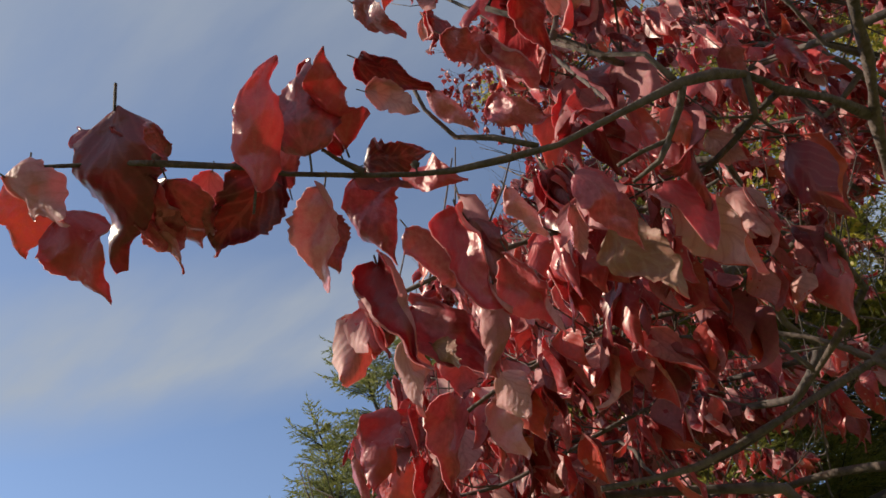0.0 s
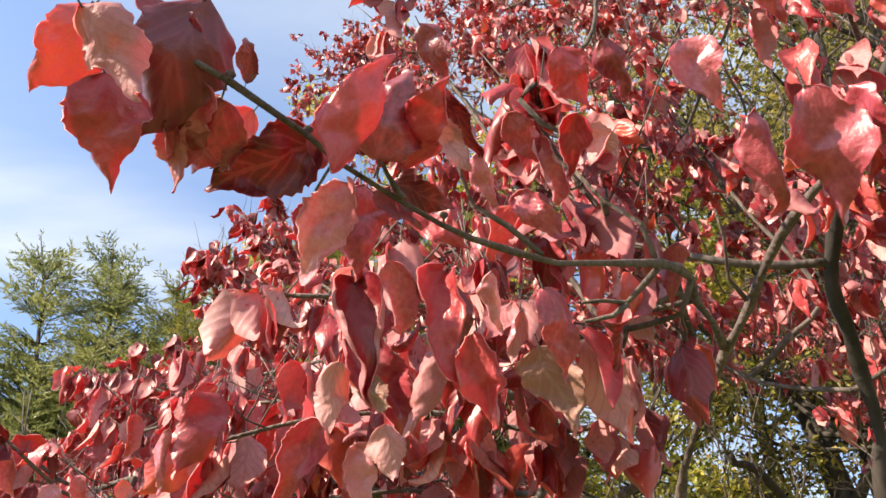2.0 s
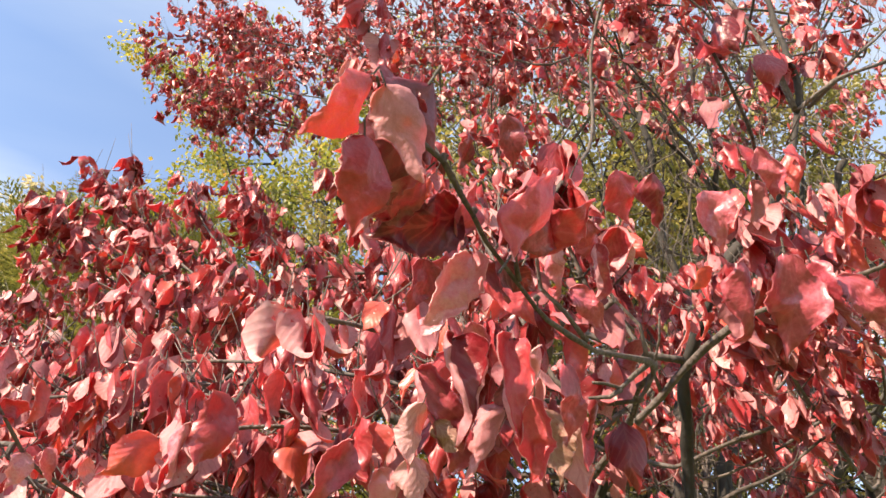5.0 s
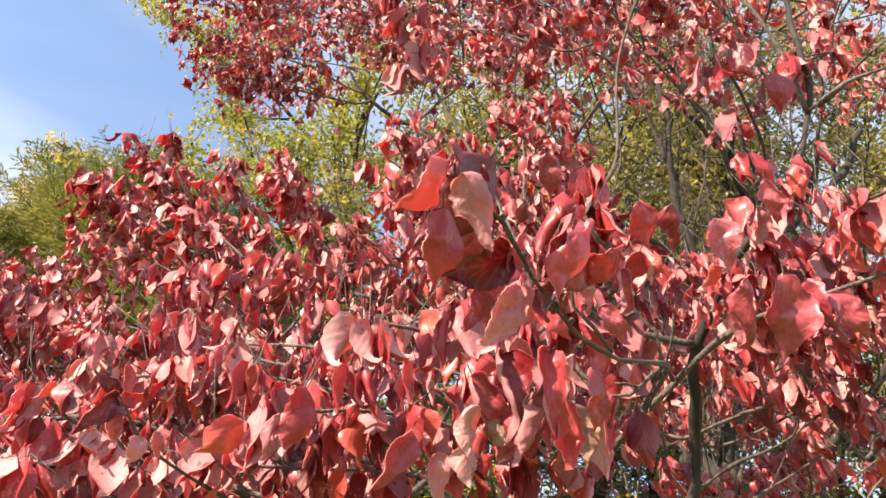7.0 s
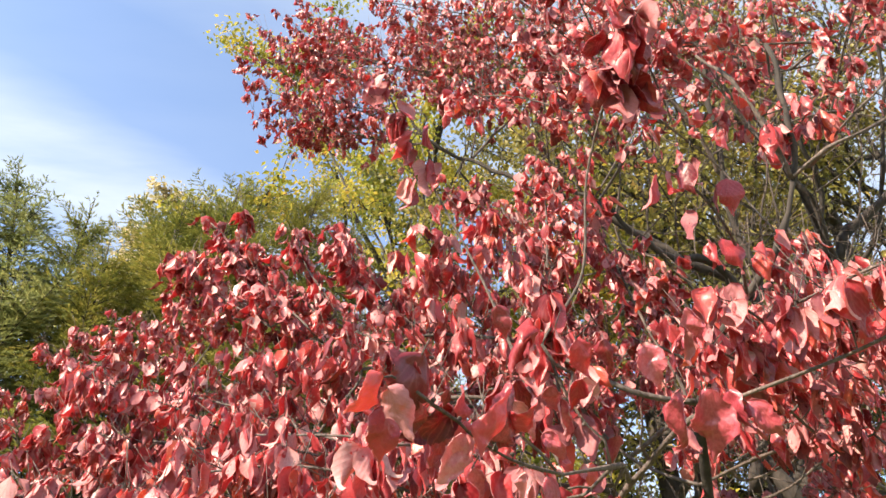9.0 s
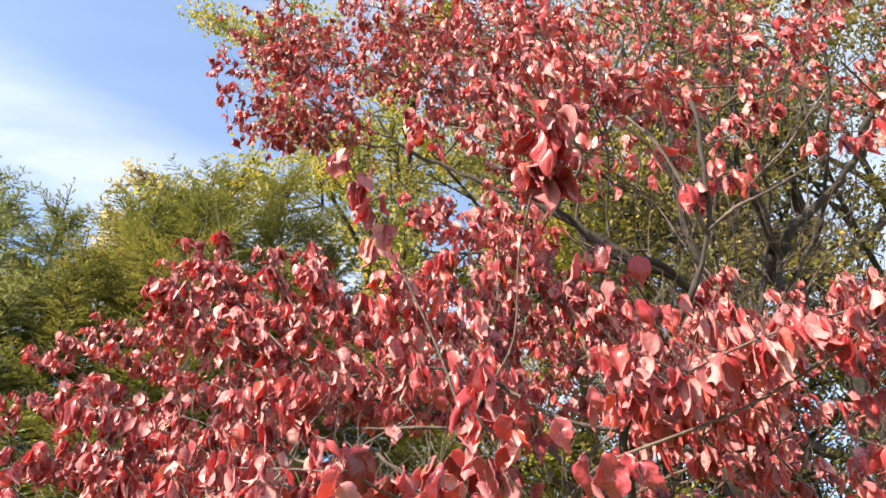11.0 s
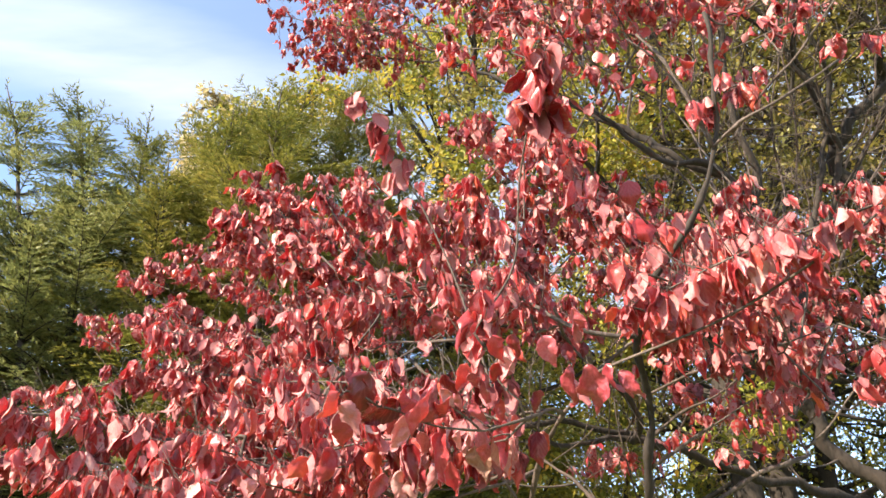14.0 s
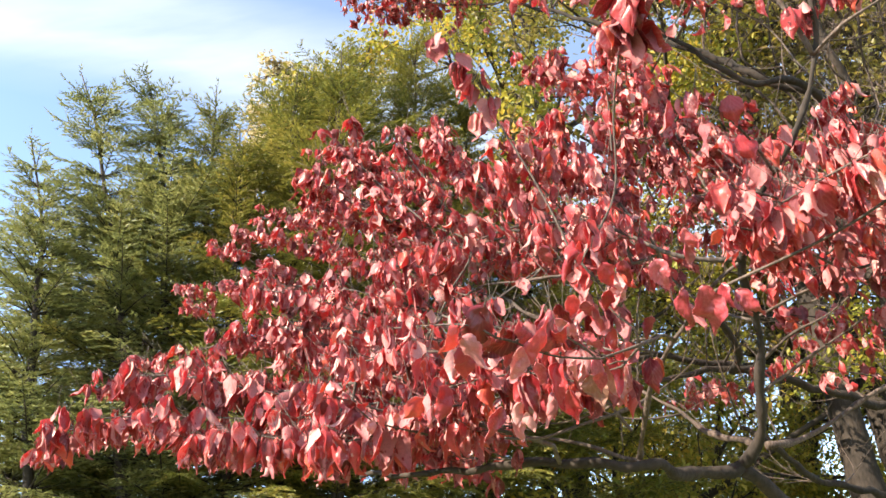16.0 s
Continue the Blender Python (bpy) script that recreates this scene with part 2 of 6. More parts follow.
def ground_material():
    m, n, l = material("grass_and_leaf_litter")
    coord = n.new("ShaderNodeTexCoord")
    a = n.new("ShaderNodeTexNoise"); a.inputs["Scale"].default_value = 0.5; a.inputs["Detail"].default_value = 6
    b = n.new("ShaderNodeTexNoise"); b.inputs["Scale"].default_value = 28; b.inputs["Detail"].default_value = 4
    for q in (a, b):
        l.new(coord.outputs["Object"], q.inputs["Vector"])
    f = math_node(n, l, "ADD", math_node(n, l, "MULTIPLY", a.outputs["Fac"], 0.6), math_node(n, l, "MULTIPLY", b.outputs["Fac"], 0.4))
    col = ramp(n, [(0.35, (0.06, 0.09, 0.028)), (0.52, (0.13, 0.15, 0.048)), (0.62, (0.21, 0.125, 0.06)), (0.75, (0.28, 0.17, 0.085))])
    l.new(f, col.inputs[0])
    bump = n.new("ShaderNodeBump"); bump.inputs["Strength"].default_value = 0.6; bump.inputs["Distance"].default_value = 0.03
    l.new(b.outputs["Fac"], bump.inputs["Height"])
    p = n.new("ShaderNodeBsdfPrincipled"); p.inputs["Roughness"].default_value = 0.95
    l.new(col.outputs[0], p.inputs["Base Color"]); l.new(bump.outputs[0], p.inputs["Normal"])
    o = n.new("ShaderNodeOutputMaterial"); l.new(p.outputs[0], o.inputs[0])
    return m


GROUND = ground_material()


# ---- mesh tools ----
def mesh_object(name, verts, faces, mats, parent=None, label="", kind="", smooth=True, slots=None, tone=None, uv=None):
    me = bpy.data.meshes.new(name)
    me.from_pydata(verts, [], faces)
    for m in mats:
        me.materials.append(m)
    if slots is not None:
        me.polygons.foreach_set("material_index", np.asarray(slots, dtype=np.int32))
    if smooth:
        me.polygons.foreach_set("use_smooth", np.ones(len(faces), dtype=bool))
    if tone is not None:
        me.attributes.new("tone", "FLOAT", "POINT").data.foreach_set("value", np.asarray(tone, dtype=np.float32))
    if uv is not None:
        layer = me.uv_layers.new(name="leaf")
        loops = np.empty(len(me.loops), dtype=np.int32)
        me.loops.foreach_get("vertex_index", loops)
        layer.data.foreach_set("uv", np.asarray(uv, dtype=np.float32)[loops].ravel())
    me.update()
    ob = new(name, me)
    ob.parent = parent
    return tagged(ob, label=label, kind=kind)


def smooth_path(points, step):
    """Points along a Catmull-Rom curve through the given ones, about step apart."""
    p = [Vector(q) for q in points]
    p = [p[0] * 2 - p[1]] + p + [p[-1] * 2 - p[-2]]
    out = []
    for a, b, c, d in zip(p, p[1:], p[2:], p[3:]):
        n = max(1, round((c - b).length / step))
        for i in range(n):
            t = i / n
            out.append(0.5 * (2 * b + (c - a) * t + (2 * a - 5 * b + 4 * c - d) * t * t + (3 * b - a - 3 * c + d) * t ** 3))
    out.append(p[-2])
    return out


def tube(path, r0, r1, sides, verts, faces, knots=0.0, rng=random):
    """Adds a tapered, slightly knotty tube along a path."""
    start, last = len(verts), len(path) - 1
    ref = Vector((0.3, 0.2, 1)).normalized()
    for i, q in enumerate(path):
        way = (path[min(i + 1, last)] - path[max(i - 1, 0)]).normalized()
        x = way.cross(ref)
        x = x.normalized() if x.length > 0.05 else way.cross(Vector((1, 0, 0))).normalized()
        y = way.cross(x)
        r = (r0 + (r1 - r0) * (i / max(1, last)) ** 0.8) * (1 + knots * rng.uniform(-1, 1))
        for k in range(sides):
            a = 2 * math.pi * k / sides
            verts.append(q + (x * math.cos(a) + y * math.sin(a)) * r * (1 + knots * 0.5 * rng.uniform(-1, 1)))
    for i in range(last):
        for k in range(sides):
            a, b = start + i * sides + k, start + i * sides + (k + 1) % sides
            faces.append((a, b, b + sides, a + sides))
    faces.append(tuple(start + last * sides + k for k in range(sides)))
    faces.append(tuple(start + k for k in reversed(range(sides))))


# ---- dogwood leaves ----
def leaf_shape(rows, cols, width, fold, curl, wavy, hook, rng, rough=1.0, stalk=True, torn=0.0):
    """One leaf of length 1 from its stalk at the origin along +y, upper face to +z: upper sheet, under sheet and stalk.
    fold < 0: the margins roll down; curl: the blade arches over; hook: the tip bends under."""
    ph, twist = rng.uniform(0, 6.28), rng.gauss(0, 0.35)
    rag = [[rng.uniform(0.86, 1.06) if not torn else 0.94 + 0.13 * torn * noise.noise((8 * i / rows, 9.7 * k, ph * 5)) + 0.16 * torn * noise.noise((23 * i / rows, 4.1 * k, ph * 3)) for i in range(rows)] for k in range(2)]
    edge = [rng.uniform(-0.5, 0.6) * (0.45 + 0.55 * torn) for _ in range(2)]
    sheet, uv = [], []
    y = z = 0.0
    bend = -curl * 0.3
    lastv = 0.0
    for i in range(rows):
        v = (i / (rows - 1)) ** 0.92
        step = v - lastv
        lastv = v
        bend += curl * 1.3 * step + (hook * step * 3 if v > 0.75 else 0)
        y += math.cos(bend) * step
        z -= math.sin(bend) * step
        w = width * (math.sin(math.pi * min(1, v ** 0.74)) ** 0.72) * (1.08 - 0.32 * v) * 0.5
        w *= 1 - 0.62 * max(0, (v - 0.5) / 0.5) ** 1.5
        roll = fold * (0.7 + 0.5 * math.sin(3 * v + ph))
        tw = twist * (v - 0.3)
        for j in range(cols):
            u = 2 * j / (cols - 1) - 1
            e = abs(u) * w * (1 + (rag[u > 0][i] - 1) * max(0.0, (abs(u) - 0.55) / 0.45))
            k = roll * 2.2 * abs(u)
            if abs(k) > 1e-4:
                side, lift = e / k * math.sin(k), e / k * (1 - math.cos(k))
            else:
                side, lift = e, 0.0
            side = math.copysign(abs(side), u) if u else 0.0
            lift += wavy * math.sin(8 * v + ph + (1.7 if u > 0 else 0)) * abs(u) ** 1.5 * 0.6
            lift += edge[u > 0] * width * max(0.0, abs(u) - 0.55) ** 2 * (0.6 + 0.8 * math.sin(5 * v + 2 * ph))
            lift += 0.006 * torn * math.sin(40 * (v - 0.85 * (abs(u) * 0.5) ** 0.8)) * min(1, 3 * abs(u)) * min(1, 4 * (1 - v))
            side, lift = side * math.cos(tw) - lift * math.sin(tw), side * math.sin(tw) + lift * math.cos(tw)
            q = Vector((side + 0.03 * math.sin(4 * v + ph), y + math.sin(bend) * lift, z + math.cos(bend) * lift))
            crumple = noise.noise_vector(q * 3.2 + Vector((ph * 9, 0, 0))) * 0.07 * rough * min(1, v * 4) + noise.noise_vector(q * 8 + Vector((0, ph * 9, 0))) * 0.024 * min(1, v * 4)
            sheet.append(q + crumple)
            uv.append((0.5 + 0.5 * u * min(1, w / (0.5 * width)), v))
    n = rows * cols
    normals = []
    for i in range(rows):
        for j in range(cols):
            across = sheet[i * cols + min(j + 1, cols - 1)] - sheet[i * cols + max(j - 1, 0)]
            along = sheet[min(i + 1, rows - 1) * cols + j] - sheet[max(i - 1, 0) * cols + j]
            nn = across.cross(along)
            normals.append(nn.normalized() if nn.length > 1e-9 else Vector((0, 0, 1)))
    thin = 0.005
    verts = [p + k * thin for p, k in zip(sheet, normals)] + [p - k * thin for p, k in zip(sheet, normals)]
    faces, slots = [], []
    for i in range(rows - 1):
        for j in range(cols - 1):
            a = i * cols + j
            faces.append((a, a + 1, a + 1 + cols, a + cols)); slots.append(0)
            faces.append((n + a + cols, n + a + 1 + cols, n + a + 1, n + a)); slots.append(1)
    if not stalk:
        return np.array(verts), faces, slots, uv + uv
    k = len(verts)
    r = 0.011
    for yy, zz in ((-0.14, 0.0), (0.03, 0.0)):
        for a in range(3):
            verts.append(Vector((r * math.cos(2.1 * a), yy, zz + r * math.sin(2.1 * a))))
    for a in range(3):
        b = (a + 1) % 3
        faces.append((k + a, k + b, k + 3 + b, k + 3 + a)); slots.append(2)
    uv = uv + uv + [(0.5, 0.0)] * 6
    return np.array(verts), faces, slots, uv


rng = random.Random(11)
NEAR_SHAPES = [leaf_shape(12, 9, rng.uniform(0.54, 0.72), rng.choice([-0.8, -0.6, -0.4, -0.3, 0.35, 0.6]), rng.uniform(0.1, 1.0), rng.uniform(0.03, 0.09), rng.uniform(-0.6, 1.3), rng, 1.2, True, 0.7) for _ in range(18)]
MID_SHAPES = [leaf_shape(7, 5, rng.uniform(0.42, 0.56), rng.choice([-1.0, -0.8, -0.6, -0.4, 0.4, 0.6, 0.8]), rng.uniform(0.0, 0.8), rng.uniform(0.03, 0.10), rng.uniform(-0.3, 0.9), rng, 1.1) for _ in range(32)]
FAR_SHAPES = [leaf_shape(5, 3, rng.uniform(0.48, 0.66), rng.choice([-1.0, -0.8, -0.5, 0.4, 0.8]), rng.uniform(0.0, 0.9), rng.uniform(0.03, 0.08), rng.uniform(-0.5, 1.0), rng, 1.3, False) for _ in range(24)]
NEAR_MESHES = []
for nv, nf, ns, nu in NEAR_SHAPES:
    proto = mesh_object("leaf", [tuple(v) for v in nv], nf, (RED_UPPER, RED_UNDER, TWIG), slots=ns, uv=nu, tone=[0.0] * len(nv))
    NEAR_MESHES.append(proto.data)
    bpy.data.objects.remove(proto)

TREE = tagged(new("dogwood_tree"), "small dogwood tree with drooping crimson autumn leaves", "tree")
TREE.location = (3.9, 3.1, 0)
OFF = Vector(TREE.location)


def leaf_frame(base, way, normal, size):
    y = Vector(way).normalized()
    z = Vector(normal) - y * y.dot(Vector(normal))
    z = z.normalized() if z.length > 1e-3 else y.orthogonal().normalized()
    x = y.cross(z)
    return Matrix(((x.x * size, y.x * size, z.x * size, base[0]), (x.y * size, y.y * size, z.y * size, base[1]), (x.z * size, y.z * size, z.z * size, base[2]), (0, 0, 0, 1)))


SINGLE = []


def single_leaf(m, rng, bearer):
    ob = new("leaf", rng.choice(NEAR_MESHES))
    ob.parent = bearer
    ob.matrix_basis = Matrix.Translation(-OFF) @ m
    SINGLE.append(ob)


NODES = []


def bare_sprigs(path, r, seed):
    """Leafless side shoots and their twigs, along a limb, in one mesh."""
    rng = random.Random(seed)
    v, f = [], []

    def shoot(q, d, length, rr, level):
        bend = Vector((rng.gauss(0, 0.3), rng.gauss(0, 0.3), rng.uniform(0.0, 0.5)))
        way = smooth_path([q, q + d * length * 0.5 + bend * length * 0.1, q + (d + bend).normalized() * length], 0.08)
        tube([w - OFF for w in way], rr, rr * 0.4, 5 if level == 0 else 4, v, f, 0.08, rng)
        if level < 2:
            for _ in range(4 if level == 0 else 3):
                w = way[int(len(way) * rng.uniform(0.25, 0.95))]
                shoot(w, (d + Vector((rng.gauss(0, 0.6), rng.gauss(0, 0.6), rng.gauss(0.25, 0.4)))).normalized(), length * rng.uniform(0.35, 0.6), rr * 0.5, level + 1)

    for i in range(2, len(path), 4):
        d = Vector((rng.gauss(0, 0.7), rng.gauss(0, 0.7), rng.uniform(0.1, 1.0))).normalized()
        shoot(path[i], d, rng.uniform(0.4, 1.0) * min(1, r / 0.03 + 0.25), max(0.0018, r * 0.2), 0)
    mesh_object("twig", v, f, (STEM_BARK if r > 0.012 else TWIG,), TREE, kind="stuff")


def limb(name, points, r0, r1, sprigs=False):
    path = smooth_path(points, 0.05 if r0 < 0.03 else 0.09)
    for i in range(1, len(path) - 1):
        path[i] = path[i] + (noise.noise_vector(path[i] * 3.0) * 1.6 + noise.noise_vector(path[i] * 7.0) * 1.3) * (r0 + r1) * 0.5
    v, f = [], []
    tube([q - OFF for q in path], r0, r1, 8 if r0 < 0.03 else 12, v, f, 0.17 if r0 > 0.02 else 0.3, random.Random(len(NODES)))
    made = mesh_object(name, v, f, (BARK if r0 > 0.018 else STEM_BARK,), TREE)
    last = len(path) - 1
    NODES.extend((q, r0 + (r1 - r0) * i / last) for i, q in enumerate(path))
    if sprigs or (name == "limb" and r0 < 0.05):
        bare_sprigs(path, r0, len(NODES))
    return made


def bough(points, r0, r1, every=0.07, reach=0.2, size=0.105, leaves=5, near=False, start=0.0):
    """A leafy bough from its foot to its tip: stem, side twigs, and drooping leaves round every twig's end."""
    rng = random.Random(round(1000 * (points[0][0] + 3 * points[1][1] + 7 * points[-1][2])))
    pts = [Vector(p) for p in points]
    foot, fr = min(NODES, key=lambda q: (q[0] - pts[0]).length + 0.5 * max(0, q[0].z - pts[0].z))
    if (foot - pts[0]).length > 0.03:
        mid = foot.lerp(pts[0], 0.5) - Vector((0, 0, 0.06 * (foot - pts[0]).length))
        pts = [foot, mid] + pts
    path = smooth_path(pts, 0.04)
    v, f = [], []
    tube([q - OFF for q in path], min(r0, max(fr * 0.8, 0.004)), r1, 6, v, f, 0.08, rng)
    NODES.extend((q, r0 + (r1 - r0) * i / len(path)) for i, q in enumerate(path) if i > 2)
    grow = smooth_path([Vector(p) for p in points], every)
    spray = []

    def tuft(e, count, spread):
        a0 = rng.uniform(0, 6.28)
        for k in range(count):
            a = a0 + 6.28 * k / count + rng.uniform(-0.5, 0.5)
            out = Vector((math.cos(a), math.sin(a), 0))
            droop = radians(rng.triangular(44, 112, 90))
            w = out * math.cos(droop) - Vector((0, 0, math.sin(droop)))
            nrm = out * math.sin(droop) + Vector((0, 0, math.cos(droop)))
            nrm = Matrix.Rotation(rng.gauss(0, 0.65) + (math.pi if rng.random() < 0.5 else 0), 3, w) @ nrm
            spray.append(leaf_frame(e + out * spread - w * -0.01, w, nrm, size * rng.triangular(0.5, 1.45, 1.05)))

    for i, q in enumerate(grow):
        if i < start * len(grow) or (i == 0 and not near):
            continue
        way = (grow[min(i + 1, len(grow) - 1)] - grow[max(0, i - 1)]).normalized()
        flat = Vector((way.y, -way.x, 0))
        flat = flat.normalized() if flat.length > 0.2 else Vector((rng.uniform(-1, 1), rng.uniform(-1, 1), 0)).normalized()
        ends = []
        along = i / len(grow)
        for s in (-1, 1):
            if rng.random() < 0.15:
                continue
            d = flat * s * rng.uniform(0.4, 1.0) + way * rng.uniform(0.1, 0.9) + Vector((0, 0, rng.uniform(-0.25, 0.75)))
            ends.append(q + d.normalized() * reach * rng.uniform(0.2, 1.3) * (1.15 - 0.5 * along))
        if i == len(grow) - 1:
            ends.append(q + way * 0.02)
        for e in ends:
            bend = (q + e) / 2 - Vector((0, 0, 0.12 * (e - q).length))
            tube([q - OFF, bend - OFF, e - OFF], r1 * 0.6, r1 * 0.36, 4, v, f)
            tuft(e, leaves - (1 if near else 0) + rng.choice((-2, -1, 0, 0, 1)), 0.012)
            if (e - q).length > 0.09:
                tuft(bend, 2, 0.01)
            if rng.random() < 0.8:
                g = e + Vector((rng.uniform(-1, 1), rng.uniform(-1, 1), rng.uniform(0.2, 1.2))).normalized() * rng.uniform(0.05, 0.17)
                tube([bend - OFF, (bend + g) / 2 - OFF + Vector((0, 0, -0.01)), g - OFF], r1 * 0.5, r1 * 0.3, 4, v, f)
    stem = mesh_object("bough", v, f, (STEM_BARK if near else TWIG,), TREE)
    shapes = NEAR_SHAPES if near else MID_SHAPES if pts[-1].y < 2.0 and pts[-1].z < 3.3 else FAR_SHAPES
    if near:
        room = max(0, 300 - len(SINGLE))
        for m in spray[:room]:
            single_leaf(m, rng, stem)
        spray = spray[room:]
    if not spray:
        return
    vs, fs, sl, uvs, tones, k = [], [], [], [], [], 0
    for m in spray:
        sv, sf, ss, su = rng.choice(shapes)
        a = np.array(m)
        vs.append(sv @ a[:3, :3].T + a[:3, 3] - np.array(OFF))
        fs.extend([tuple(i + k for i in q) for q in sf])
        sl.extend(ss)
        uvs.extend(su)
        tones.extend([rng.random()] * len(sv))
        k += len(sv)
    mesh_object("leaf_spray", np.concatenate(vs).tolist(), fs, (RED_UPPER, RED_UNDER, TWIG), stem, kind="stuff", slots=sl, uv=uvs, tone=tones)


def front_leaf(base, tip, width, face, spin, curl):
    """One large leaf of the long front branch, from stalk to tip: its upper face (1, or 2 where shade is darkened into
    its colour), under face (-1) or a tan under face (-2) to the south.
    """
    rng = random.Random(round(1e4 * (base[0] + tip[2])))
    b, t = Vector(base), Vector(tip)
    way = t - b
    toward = ((Vector((-0.1, -0.1, 1.55)) - b).normalized() + Vector((rng.uniform(-0.35, 0.5), 0, -0.15))).normalized() * (1 if face > 0 else -1)
    toward = Matrix.Rotation(radians(spin), 3, way.normalized()) @ toward
    sv, sf, ss, su = leaf_shape(31, 15, min(0.95, width * 1.08), rng.choice((-0.8, -0.55, -0.4, 0.4, 0.6, 0.85)), curl * 1.25, 0.12, rng.uniform(0.1, 0.9), rng, 1.35, True, 1.0)
    under = TAN_UNDER if face == -2 else RED_UNDER
    ob = mesh_object("leaf", [tuple(q) for q in sv], sf, (SHADED_UPPER if face == 2 else RED_UPPER if rng.random() < 0.32 else ROSE_UPPER, under, TWIG), FRONT, "tan, shaded leaf" if face == -2 else "", slots=ss, uv=su, tone=[0.0] * len(sv))
    ob.matrix_basis = Matrix.Translation(-OFF) @ leaf_frame(b, way, toward, way.length * 1.08)
    SINGLE.append(ob)


def bud(place, size):
    """A button-like winter bud on its short stalk."""
    v, f = [], []
    p = Vector(place) - OFF
    tube([p - Vector((0, 0, 2.4 * size)), p - Vector((0, 0, 1.0 * size)), p - Vector((0, 0, 0.6 * size)), p, p + Vector((0, 0, 0.55 * size)), p + Vector((0, 0, 0.9 * size))], size * 0.25, size * 0.25, 7, v, f)
    for ring, k in ((1, 1.0), (2, 2.8), (3, 4.0), (4, 2.6), (5, 0.6)):
        c = sum((v[7 * ring + i] for i in range(7)), Vector()) / 7
        for i in range(7):
            v[7 * ring + i] = c + (v[7 * ring + i] - c) * k
    mesh_object("bud", v, f, (STEM_BARK,), FRONT)


# ---- ground ----
def ground():
    v, f, n = [], [], 41
    at = [math.copysign(abs(i / 20 - 1) ** 3, i / 20 - 1) * 900 for i in range(n)]
    for x in at:
        for y in at:
            v.append((x, y, 0.12 * noise.noise((x * 0.06, y * 0.06, 0)) * min(1, abs(x * y) * 0.02)))
    for i in range(n - 1):
        for j in range(n - 1):
            f.append((i * n + j, (i + 1) * n + j, (i + 1) * n + j + 1, i * n + j + 1))
    tagged(mesh_object("ground", v, f, (GROUND,)), "mown grass with fallen autumn leaves", "ground", kind="structure")


ground()


# ---- background trees ----
def blades_mesh(name, items, mat, parent, kite):
    """Many small leaves in one mesh: (place, way, normal, length, width) each, folded along the middle."""
    p = np.array([i[0] for i in items]); w = np.array([i[1] for i in items]); nrm = np.array([i[2] for i in items])
    ln = np.array([i[3] for i in items])[:, None]; wd = np.array([i[4] for i in items])[:, None]
    w /= np.linalg.norm(w, axis=1)[:, None]
    x = np.cross(w, nrm); x /= np.maximum(np.linalg.norm(x, axis=1), 1e-6)[:, None]
    z = np.cross(x, w)
    mid = p + w * ln * kite - z * ln * 0.05
    v = np.stack([p, mid + x * wd + z * wd * 0.5, p + w * ln, mid - x * wd + z * wd * 0.5], axis=1).reshape(-1, 3)
    f = []
    for i in range(len(items)):
        f += [(4 * i, 4 * i + 1, 4 * i + 2), (4 * i, 4 * i + 2, 4 * i + 3)]
    tones = np.repeat(np.random.RandomState(len(items)).rand(len(items)), 4)
    return mesh_object(name, v.tolist(), f, (mat,), parent, kind="stuff", smooth=False, tone=tones)


def needles_mesh(name, items, mat, parent):
    """Very many slim pointed needles in one mesh: (foot, way, length, width) each."""
    p = np.array([i[0] for i in items]); w = np.array([i[1] for i in items])
    ln = np.array([i[2] for i in items])[:, None]; wd = np.array([i[3] for i in items])[:, None]
    w /= np.linalg.norm(w, axis=1)[:, None]
    x = np.cross(w, np.random.RandomState(3).normal(0, 0.5, p.shape) + np.array((0, 0, 1.0)))
    x /= np.maximum(np.linalg.norm(x, axis=1), 1e-6)[:, None]
    v = np.stack([p + w * ln * 0.25 + x * wd, p + w * ln, p + w * ln * 0.1 - x * wd], axis=1).reshape(-1, 3)
    f = np.arange(3 * len(items)).reshape(-1, 3).tolist()
    tones = np.repeat(np.random.RandomState(len(items)).rand(len(items)), 3)
    return mesh_object(name, v.tolist(), f, (mat,), parent, kind="stuff", smooth=False, tone=tones)


